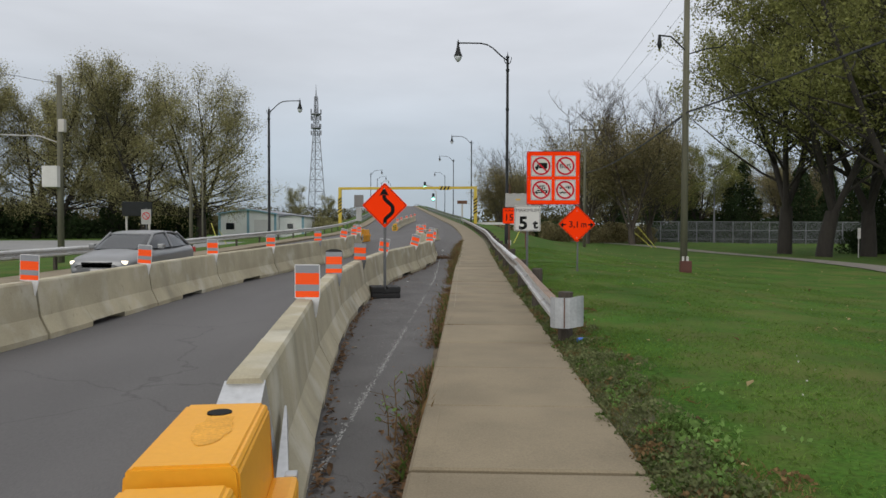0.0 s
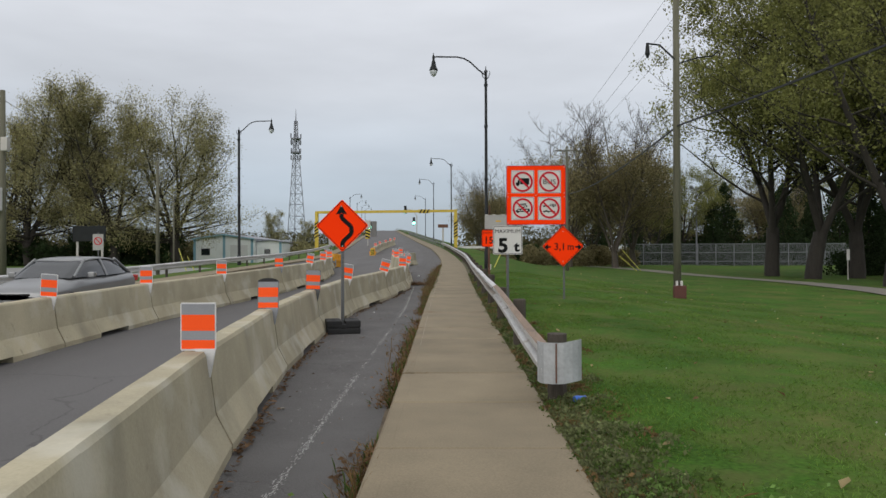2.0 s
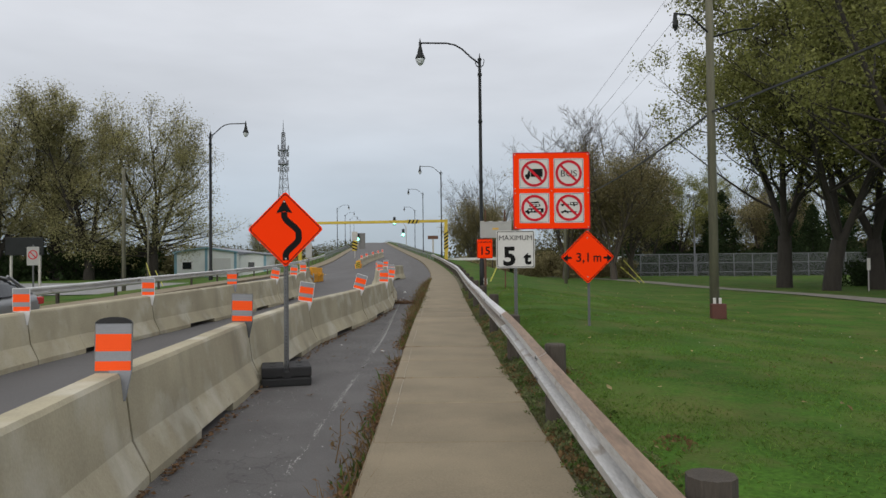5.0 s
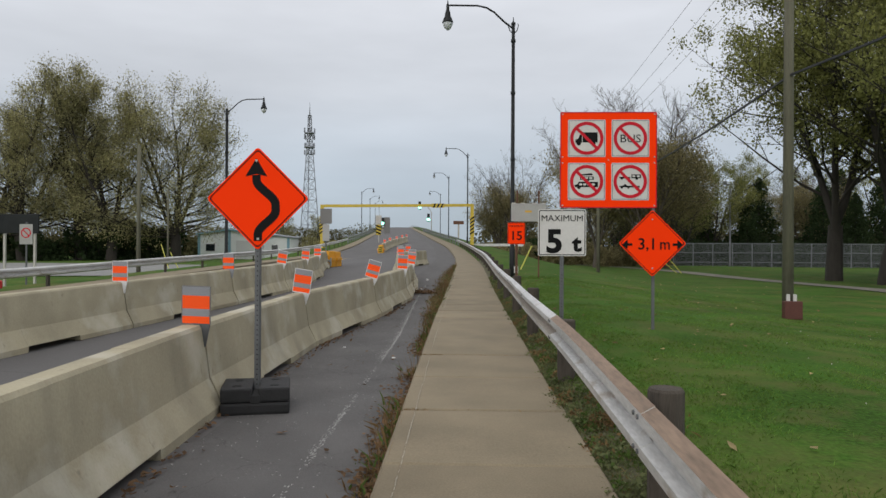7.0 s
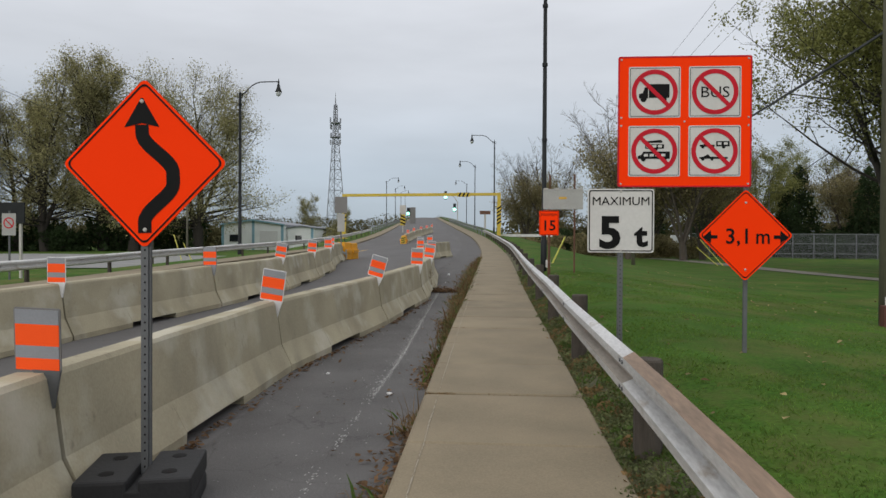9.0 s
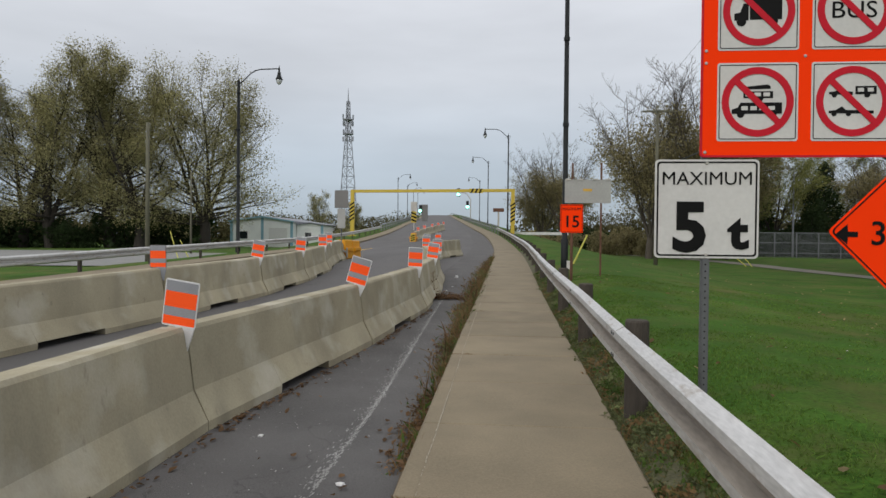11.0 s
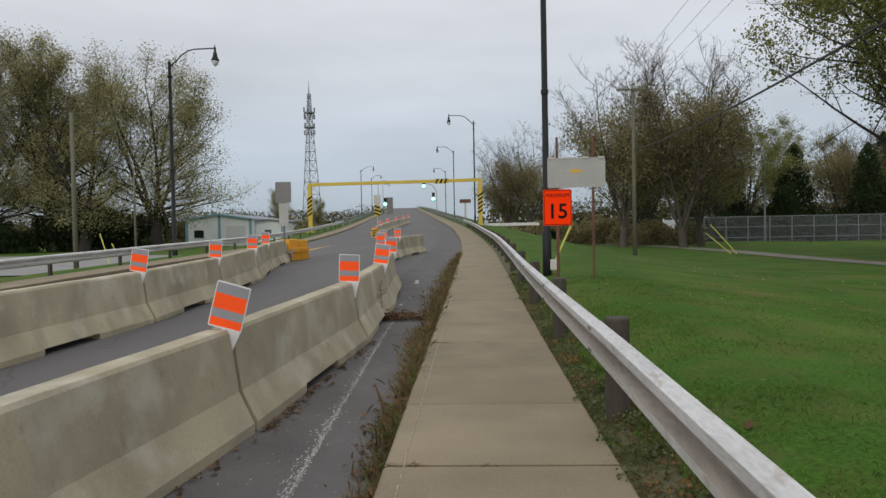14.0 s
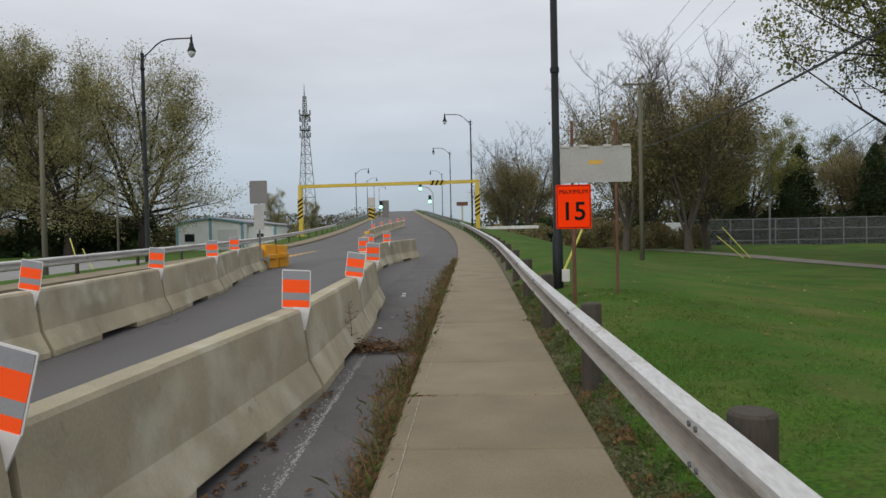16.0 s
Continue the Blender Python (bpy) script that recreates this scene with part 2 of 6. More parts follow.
M["orange_panel"] = mat("orange reflective bands", (1.0, 0.10, 0.016), 0.6, var=0.04, scale=3, fine=60, bump=0.02, spec=0.15)
M["grey_panel"] = mat("grey reflective bands", (0.26, 0.27, 0.29), 0.5, var=0.08, scale=5, fine=60, bump=0.02, spec=0.15)
M["white"] = mat("white painted metal", (0.62, 0.62, 0.62), 0.5, var=0.06, scale=3, fine=30, bump=0.03)
M["signwhite"] = mat("white sheeting", (0.56, 0.55, 0.53), 0.55, var=0.08, scale=3, fine=30, bump=0.02)
M["maroon"] = mat("dark maroon paint", (0.09, 0.028, 0.02), 0.6, var=0.2, scale=4, fine=40, bump=0.03)
M["black"] = mat("black print", (0.006, 0.006, 0.006), 0.6, var=0.2, scale=3, fine=30, bump=0.02, spec=0.12)
M["red"] = mat("red print", (0.5, 0.012, 0.026), 0.6, var=0.1, scale=3, fine=30, bump=0.02, spec=0.15)
M["rubber"] = mat("black rubber", (0.014, 0.014, 0.015), 0.75, var=0.3, scale=6, fine=50, bump=0.25)
M["sign_back"] = mat("bare aluminium", (0.46, 0.44, 0.41), 0.6, 0.3, var=0.1, scale=2, fine=20, bump=0.05)
M["wood_pole"] = mat("weathered pole wood", (0.125, 0.12, 0.085), 0.9, var=0.3, scale=1.5, fine=14, bump=0.5, stretch=(6, 6, 0.5))
M["wood_post"] = mat("old timber post", (0.06, 0.05, 0.04), 0.95, var=0.35, scale=3, fine=25, bump=0.7, stretch=(5, 5, 0.6))
M["twig"] = mat("grey-brown bark", (0.075, 0.063, 0.05), 0.95, var=0.3, scale=1.5, fine=12, bump=0.5, stretch=(3, 3, 0.7))
M["clover"] = mat("clover leaves", (0.17, 0.28, 0.075), 0.7, var=0.3, scale=0.8, fine=9, bump=0, rand=0.35, leafy=True, spec=0.2)
M["dry_grass"] = mat("dry grass", (0.20, 0.15, 0.06), 0.85, var=0.3, scale=0.8, fine=9, bump=0, rand=0.35, leafy=True, spec=0.2)
M["bark"] = mat("bark", (0.034, 0.029, 0.024), 0.95, var=0.35, scale=1.5, fine=12, bump=0.8, stretch=(3, 3, 0.7))
M["leaf_olive"] = mat("olive leaves", (0.30, 0.28, 0.135), 0.75, var=0.35, scale=0.12, fine=2, bump=0, rand=0.45, leafy=True, spec=0.2)
M["leaf_green"] = mat("green leaves", (0.20, 0.205, 0.066), 0.75, var=0.3, scale=0.12, fine=2, bump=0, rand=0.45, leafy=True, spec=0.2)
M["leaf_brown"] = mat("tan leaves", (0.23, 0.20, 0.10), 0.75, var=0.3, scale=0.12, fine=2, bump=0, rand=0.4, leafy=True, spec=0.2)
M["leaf_dark"] = mat("dark needles", (0.03, 0.05, 0.018), 0.8, var=0.3, scale=0.3, fine=3, bump=0, rand=0.4, leafy=True, spec=0.2)
M["paint_white"] = mat("worn white road paint", (0.30, 0.30, 0.29), 0.8, var=0.3, scale=3, fine=40)
M["paint_yellow"] = mat("worn yellow road paint", (0.60, 0.36, 0.06), 0.8, var=0.25, scale=3, fine=40)
M["siding"] = mat("white metal siding", (0.76, 0.78, 0.78), 0.55, var=0.08, scale=0.6, fine=8, bump=0.05)
M["siding_blue"] = mat("blue trim", (0.20, 0.36, 0.45), 0.55, var=0.08, scale=0.6, fine=8, bump=0.05)
M["dark_glass"] = mat("dark glass", (0.02, 0.024, 0.028), 0.08, var=0.1, scale=1, fine=5, bump=0, spec=0.8)
M["tower"] = mat("tower steel", (0.24, 0.25, 0.28), 0.6, 0.3, var=0.1, scale=0.5, fine=4, bump=0)
M["cable"] = mat("black cable", (0.02, 0.02, 0.022), 0.6, var=0.2, scale=2, fine=10, bump=0)
M["green_lamp"] = mat("lit green signal", (0.1, 0.8, 0.5), 0.3, bump=0, emit=(0.35, 1.0, 0.75, 3.0))
M["lamp_glass"] = mat("lamp glass", (0.55, 0.58, 0.60), 0.2, var=0.05, bump=0)


# ---- building blocks ----
def part(name, bm, material, parent=None, label="", smooth=False):
    """Links a bmesh as ONE mesh object, under a thing or a part."""
    me = bpy.data.meshes.new(name)
    bmesh.ops.recalc_face_normals(bm, faces=bm.faces[:]) if len(bm.faces) < 60000 else None
    bm.to_mesh(me)
    bm.free()
    mats = material if isinstance(material, (list, tuple)) else [material]
    for k in mats:
        me.materials.append(M[k])
    if smooth:
        me.polygons.foreach_set("use_smooth", [True] * len(me.polygons))
    ob = new(name, me)
    ob.parent = parent
    if label:
        ob["label"] = label
    return ob


def shared(name, me, parent, m):
    """Another object on the same mesh, as a part of its parent."""
    ob = new(name, me)
    ob.parent = parent
    ob.matrix_basis = m
    return ob


def thing(name, label, category, m=None, group="", kind=""):
    ob = tagged(new(name), label, category, group, kind)
    if m is not None:
        ob.matrix_basis = m
    return ob


def box(bm, x0, x1, y0, y1, z0, z1, bevel=0.0, m=None, mi=0):
    r = bmesh.ops.create_cube(bm, size=1)
    vs = r["verts"]
    bmesh.ops.transform(bm, verts=vs, matrix=Matrix.Translation(((x0 + x1) / 2, (y0 + y1) / 2, (z0 + z1) / 2)) @ Matrix.Diagonal((x1 - x0, y1 - y0, z1 - z0, 1)))
    fs = {f for v in vs for f in v.link_faces}
    if bevel:
        r = bmesh.ops.bevel(bm, geom=list({e for v in vs for e in v.link_edges}), offset=bevel, segments=2, affect="EDGES", profile=0.6)
        fs |= set(r["faces"])
        fs = {f for f in fs if f.is_valid}
        vs = list({v for f in fs for v in f.verts} | {v for v in r["verts"]})
    for f in fs:
        f.material_index = mi
    if m is not None:
        bmesh.ops.transform(bm, verts=[v for v in vs if v.is_valid], matrix=m)
    return bm


def tube(bm, pts, radii, sides=8, caps=True, mi=0):
    """A round bar through points, with a radius at each."""
    pts = [Vector(p) for p in pts]
    rings, ref = [], None
    for i, p in enumerate(pts):
        d = (pts[min(i + 1, len(pts) - 1)] - pts[max(i - 1, 0)])
        d = d.normalized() if d.length > 1e-6 else Vector((0, 0, 1))
        if ref is None:
            ref = d.orthogonal().normalized()
        a = (ref - d * ref.dot(d))
        a = a.normalized() if a.length > 1e-5 else d.orthogonal().normalized()
        ref, b = a, d.cross(a)
        r = radii[i] if isinstance(radii, (list, tuple)) else radii
        rings.append([bm.verts.new(p + (a * math.cos(2 * math.pi * k / sides) + b * math.sin(2 * math.pi * k / sides)) * r) for k in range(sides)])
    for q, s in zip(rings, rings[1:]):
        for k in range(sides):
            bm.faces.new((q[k], q[(k + 1) % sides], s[(k + 1) % sides], s[k])).material_index = mi
    if caps and sides > 2:
        bm.faces.new(rings[0][::-1]).material_index = mi
        bm.faces.new(rings[-1]).material_index = mi
    return bm


def loft(bm, rings, closed=True, caps=True, mi=0):
    vs = [[bm.verts.new(p) for p in r] for r in rings]
    n = len(vs[0])
    for a, b in zip(vs, vs[1:]):
        for k in range(n if closed else n - 1):
            bm.faces.new((a[k], a[(k + 1) % n], b[(k + 1) % n], b[k])).material_index = mi
    if closed and caps:
        bm.faces.new(vs[0][::-1]).material_index = mi
        bm.faces.new(vs[-1]).material_index = mi
    return bm


def plate(bm, outline, y0, y1, mi=0):
    """A thin upright plate: outline in x and z, between two depths."""
    a = [bm.verts.new((x, y0, z)) for x, z in outline]
    b = [bm.verts.new((x, y1, z)) for x, z in outline]
    n = len(a)
    for k in range(n):
        bm.faces.new((a[k], a[(k + 1) % n], b[(k + 1) % n], b[k])).material_index = mi
    bm.faces.new(a[::-1]).material_index = mi
    bm.faces.new(b).material_index = mi
    return bm


def rounded(w, h, r, cx=0.0, cz=0.0, n=4):
    out = []
    for sx, sz, a0 in ((1, 1, 0), (-1, 1, 90), (-1, -1, 180), (1, -1, 270)):
        for i in range(n + 1):
            a = radians(a0 + 90 * i / n)
            out.append((cx + sx * (w / 2 - r) + r * math.cos(a), cz + sz * (h / 2 - r) + r * math.sin(a)))
    return out


def B():
    return bmesh.new()


def smooth01(t):
    t = max(0.0, min(1.0, t))
    return t * t * (3 - 2 * t)


# ---- the lie of the land ----
KNOTS = [(-60, -0.15), (-20, -0.08), (0, 0.06), (10, 0.125), (18, 0.19), (29, 0.29), (34, 0.37), (39, 0.49), (50, 0.72), (64, 1.0), (78, 1.42), (92, 1.95), (110, 2.65), (130, 3.45),
         (250, 8.4), (380, 13.8), (430, 15.1), (470, 15.2), (520, 14.0), (700, 6.0)]


def prof(y):
    """Height of the walk's concrete above the start, along the way."""
    i = 0
    while i < len(KNOTS) - 2 and y > KNOTS[i + 1][0]:
        i += 1
    (a, za), (b, zb) = KNOTS[i], KNOTS[i + 1]
    def slope(j):
        if 0 < j < len(KNOTS) - 1:
            return (KNOTS[j + 1][1] - KNOTS[j - 1][1]) / (KNOTS[j + 1][0] - KNOTS[j - 1][0])
        return (zb - za) / (b - a)
    t, h = (y - a) / (b - a), b - a
    t = max(0.0, min(1.0, t))
    return ((1 + 2 * t) * (1 - t) ** 2 * za + t * (1 - t) ** 2 * h * slope(i) + t * t * (3 - 2 * t) * zb + t * t * (t - 1) * h * slope(i + 1))


def bend(y):
    """How far the road has swung to the left of the line of the walk."""
    if y < 45:
        return 0.0
    if y < 110:
        return 0.00077 * (y - 45) ** 2
    return 0.00077 * 65 ** 2 + 0.1001 * (y - 110)


def walk_left(y):
    return -0.465 - 0.16 * smooth01((y - 6) / 22)


ROAD_L, LEFT_WALK, RAIL_L = -12.3, -13.55, -13.95


def lawn(x, y):
    """Height of the ground beside the road."""
    u, p = x + bend(y), prof(y)
    low = -0.25 + 0.25 * noise.noise((x * 0.03, y * 0.03, 0)) - 0.3 * smooth01((u - 12) / 25)
    if u > 0:
        near = p - 0.05 + 0.13 * smooth01((u - 0.95) / 0.5) + (0.13 * smooth01((y - 10) / 12) + 0.10 * smooth01((y - 24) / 10)) * smooth01((u - 1.1) / 1.4)
        k = smooth01((u - 1.8) / (9 + 2.2 * max(p, 0)))
    else:
        near, k = p - 0.06, smooth01((-15.0 - u) / (6 + 2.2 * max(p, 0)))
    z = near * (1 - k) + low * k
    if -13.7 < u < 0.75:
        z = p - 0.5
    return z


def sheet(name, us, ys, zf, mats, label="", category="", kind="structure", xf=None, mi=None):
    bm = B()
    grid = [[bm.verts.new(((xf(u, y) if xf else u), y, zf(u, y))) for u in us] for y in ys]
    for j in range(len(ys) - 1):
        for i in range(len(us) - 1):
            f = bm.faces.new((grid[j][i], grid[j][i + 1], grid[j + 1][i + 1], grid[j + 1][i]))
            if mi:
                f.material_index = mi(us[i], ys[j])
    ob = part(name, bm, mats, smooth=True)
    return tagged(ob, label, category, kind=kind)


def spread(*stretches):
    out = []
    for a, b, s in stretches:
        n = max(1, round((b - a) / s))
        out += [a + (b - a) * i / n for i in range(n)]
    return out + [stretches[-1][1]]


ys = spread((-900, -60, 120), (-60, 0, 4), (0, 45, 1.0), (45, 140, 2.5), (140, 520, 10), (520, 3000, 160))
us = spread((-1800, -200, 200), (-200, -40, 10), (-40, -14.2, 1.6), (-14.2, -13.2, 0.25), (-13.2, 0.6, 6.8), (0.6, 12, 0.4), (12, 40, 2), (40, 200, 10), (200, 1800, 200))
sheet("ground", us, ys, lambda u, y: lawn(u - bend(min(y, 520)), y) if abs(u) < 150 else -0.6, ["grass"], "mown green lawn with worn and yellowed patches", "lawn", xf=lambda u, y: u - bend(min(y, 520)))
yr = spread((-60, 0, 4), (0, 45, 1.5), (45, 140, 2.5), (140, 520, 8))
def rise(y):
    """The overlaid asphalt stands higher against the kerb part of the way up."""
    return 0.11 * smooth01((y - 20) / 10) * (1 - smooth01((y - 55) / 22))


def road_z(u, y):
    """The carriageway has a low crown, then falls a little to the far side."""
    return prof(y) + rise(y) - 0.17 + 0.02 * smooth01((y - 10) / 18) * max(0.0, min(5.0, -1.2 - u)) - 0.02 * max(0.0, -7.0 - u)


sheet("road", [ROAD_L - 0.1, -9.5, -7.0, -6.2, -4.5, -2.2], yr, road_z, ["asphalt"], "grey worn asphalt carriageway climbing to a bridge", "road", xf=lambda u, y: u - bend(y))
sheet("road_shoulder", [-2.2, -1.5, -0.7, -0.35], yr, lambda u, y: road_z(u, y) + 0.004, ["shoulder"], "weathered grey asphalt shoulder beside the kerb", "road", xf=lambda u, y: u - bend(y))


def walk_body(name, edge0, edge1, y0, y1, step, label, fall=0.0):
    bm = B()
    rings = []
    for y in spread((y0, y1, step)):
        a, b, z = edge0(y) - bend(y), edge1(y) - bend(y), prof(y) - fall + (rise(y) if fall else 0.0)
        rings.append([(a, y, z - 0.4), (b, y, z - 0.4), (b, y, z), (b - 0.02, y, z + 0.006), (a + 0.025, y, z + 0.006), (a, y, z - 0.015)])
    loft(bm, rings)
    return tagged(part(name, bm, ["slab"]), label, "pavement", kind="structure")


SLAB = 1.6


def walk_width(y):
    return 1.50 + 0.065 * smooth01((y - 17) / 7)


def joint_y(k):
    return 11.0 + k * SLAB


pavement = thing("pavement", "tan concrete sidewalk of jointed slabs", "pavement", kind="structure")
k = -9
while joint_y(k) < 62:
    y, y1 = joint_y(k), joint_y(k + 1)
    wide = (-4, 0, 3, 5, 8, 11, 14, 17, 20)
    ga, gb = (0.028 if k in wide else 0.008), (0.028 if k + 1 in wide else 0.008)
    tilt0, tilt1 = random.uniform(-0.004, 0.004), random.uniform(-0.004, 0.004)
    bm, rings = B(), []
    for yy, d, tz in ((y + ga, 0.012, tilt0), (y + ga + 0.018, 0.0, tilt0), (y1 - gb - 0.018, 0.0, tilt1), (y1 - gb, 0.012, tilt1)):
        l, r, z = walk_left(yy) - bend(yy), walk_left(yy) + walk_width(yy) - bend(yy), prof(yy) + tz
        rings.append([(l, yy, z - 0.4), (r, yy, z - 0.4), (r, yy, z - 0.012), (r - 0.015, yy, z - d), (l + 0.145, yy, z - d), (l + 0.14, yy, z - 0.002 - d), (l + 0.13, yy, z - 0.002 - d), (l + 0.125, yy, z - d), (l + 0.025, yy, z - d), (l, yy, z - 0.02)])
    loft(bm, rings)
    part("slab", bm, ["slab"], pavement)
    k += 1
y = joint_y(k)
end_walk = y
bm = B()
loft(bm, [[(walk_left(q) + 0.02 - bend(q), q, prof(q) - 0.42), (walk_left(q) + walk_width(q) - 0.02 - bend(q), q, prof(q) - 0.42), (walk_left(q) + walk_width(q) - 0.02 - bend(q), q, prof(q) - 0.10), (walk_left(q) + 0.02 - bend(q), q, prof(q) - 0.10)] for q in spread((-4, end_walk, 1.5))])
part("joint_bed", bm, ["soil"], pavement)
walk_body("pavement_far", walk_left, lambda y: walk_left(y) + walk_width(y), end_walk, 520, 6, "tan concrete sidewalk climbing beside the bridge road")
walk_body("pavement_left", lambda y: LEFT_WALK, lambda y: ROAD_L, -60, 520, 4, "pale concrete sidewalk across the road", 0.05)


# ---- concrete barriers ----
UNIT = 4.1
PROFILE = [(-0.30, 0.0), (-0.30, 0.075), (-0.17, 0.32), (-0.105, 0.79), (-0.085, 0.82), (0.085, 0.82), (0.105, 0.79), (0.17, 0.32), (0.30, 0.075), (0.30, 0.0)]


def barrier(x, y, heading, length=UNIT, tall=1.05):
    """One precast unit with sloped faces and a drain slot; heading in degrees from straight ahead."""
    rnd = random.Random(int(x * 100 + y * 7))
    bm = B()
    L = length - 0.05
    rings = []
    slot = (0.32 * L, 0.62 * L)
    for t in sorted({0.0, 0.03, 0.22 * L, slot[0], slot[0] + 0.01, 0.5 * L, slot[1] - 0.01, slot[1], 0.8 * L, L - 0.03, L}):
        ends = 0.016 if t in (0.0, L) else 0.0
        rings.append([(px * (1 - ends), t + 0.025, tall * (0.085 + 0.3 * ends if (pz < 0.01 and slot[0] < t < slot[1]) else max(pz, 0.09) if (slot[0] < t < slot[1] and pz < 0.09) else pz * (1 - ends * 0.6)) + rnd.uniform(-0.003, 0.003)) for px, pz in PROFILE])
    loft(bm, rings)
    dx, dy = -math.sin(radians(heading)), math.cos(radians(heading))
    z0, z1 = road_z(x + bend(y), y), road_z(x + bend(y) + length * dx, y + length * dy)
    ob = tagged(part("concrete_barrier", bm, ["concrete"]), "weathered tan concrete road barrier with stained sloping faces", "barrier", "concrete barriers")
    ob.matrix_basis = pose(x, y, z0, math.degrees(math.atan2(z1 - z0, length)), 0, heading)
    return ob


def along(x0, y0, joints, tall=1.05):
    """Units from joint to joint."""
    out = [(x0, y0)]
    for x1, y1 in joints:
        x, y = out[-1]
        barrier(x, y, math.degrees(math.atan2(x - x1, y1 - y)), math.hypot(x1 - x, y1 - y), tall)
        out.append((x1, y1))
    return out


right_joints = along(-1.33, 4.06, [(-1.98, 8.2), (-2.44, 12.1), (-2.66, 16.3), (-2.67, 20.7), (-2.12, 24.95), (-1.80, 28.95), (-1.89, 32.9), (-2.18, 37.0), (-2.99, 41.0), (-3.46, 45.1), (-3.37, 49.2), (-2.63, 53.3)])
left_joints = along(-6.6, -2.0, [(-6.6, 2.1), (-6.57, 6.2), (-6.57, 10.3), (-6.77, 14.35), (-6.79, 18.2), (-6.45, 22.3), (-5.87, 26.55), (-5.67, 30.7), (-5.88, 34.75), (-6.25, 38.55), (-7.07, 42.5), (-7.5, 46.3)])
far_joints = along(-8.6, 80.0, [(-8.9, 84.4), (-9.1, 88.8), (-9.3, 93.2), (-9.4, 97.6), (-9.4, 102.0), (-9.45, 106.4), (-9.5, 110.8), (-9.5, 115.2), (-9.6, 119.6)])


def marker(joint, tilt=0.0, lean=0.0, side=1, tail="white", tall=1.05, cap=False):
    """A striped plate clipped over a barrier joint, with a pointed tail down its side."""
    x, y = joint
    z = road_z(x + bend(y), y) + 0.82 * tall
    ob = thing("barrier_marker", "orange and grey striped reflective marker plate clipped on a concrete barrier", "marker", pose(x + 0.05, y - 0.06, z, lean, tilt, 0), "barrier markers")
    for z0, z1, m in ((0.018, 0.09, "orange_panel"), (0.09, 0.165, "grey_panel"), (0.165, 0.295, "orange_panel"), (0.295, 0.382, "grey_panel")):
        part("band", box(B(), -0.135, 0.135, -0.008, -0.004, z0, z1), [m], ob)
    part("backing_plate", plate(B(), rounded(0.29, 0.39, 0.015, 0, 0.198), -0.004, 0.004), ["white" if tail == "white" else "sign_grey"], ob)
    if cap:
        part("cap", plate(B(), [(0.14 * math.cos(radians(a)), 0.375 + 0.05 * math.sin(radians(a))) for a in range(0, 181, 15)], -0.012, 0.012), ["rubber"], ob, "black domed edge")
    part("tail", plate(B(), [(0.145 * side, 0.02), (-0.03 * side, 0.02), (0.03 * side, -0.10), (0.085 * side, -0.21), (0.10 * side, -0.21)], -0.014, 0.002), [tail], ob)
    return ob


for i, (tilt, lean, side, tail) in enumerate(((0, 0, 1, "white"), (0, -3, 1, "grey_panel"), (2, 5, 1, "post_steel"), (9, 5, 1, "white"), (16, 4, 1, "white"), (3, 3, 1, "white"), (8, -3, 1, "white"), (3, 4, 1, "white"), (0, 0, 1, "white"), (4, 0, 1, "white"), (0, 0, 1, "white"))):
    marker(right_joints[i + 1], tilt, lean, side, tail, cap=i == 1)
for i, (tilt, tail) in enumerate(((1, "white"), (1, "white"), (3, "white"), (4, "white"), (0, "white"), (1, "white"), (0, "grey_panel"), (10, "white"), (5, "white"), (0, "white"), (0, "white"))):
    marker(left_joints[i + 1], tilt, 2, 1, tail)
for i in (1, 3, 5, 7, 9):
    marker(far_joints[i], random.uniform(-4, 4), 0, 1, "white")


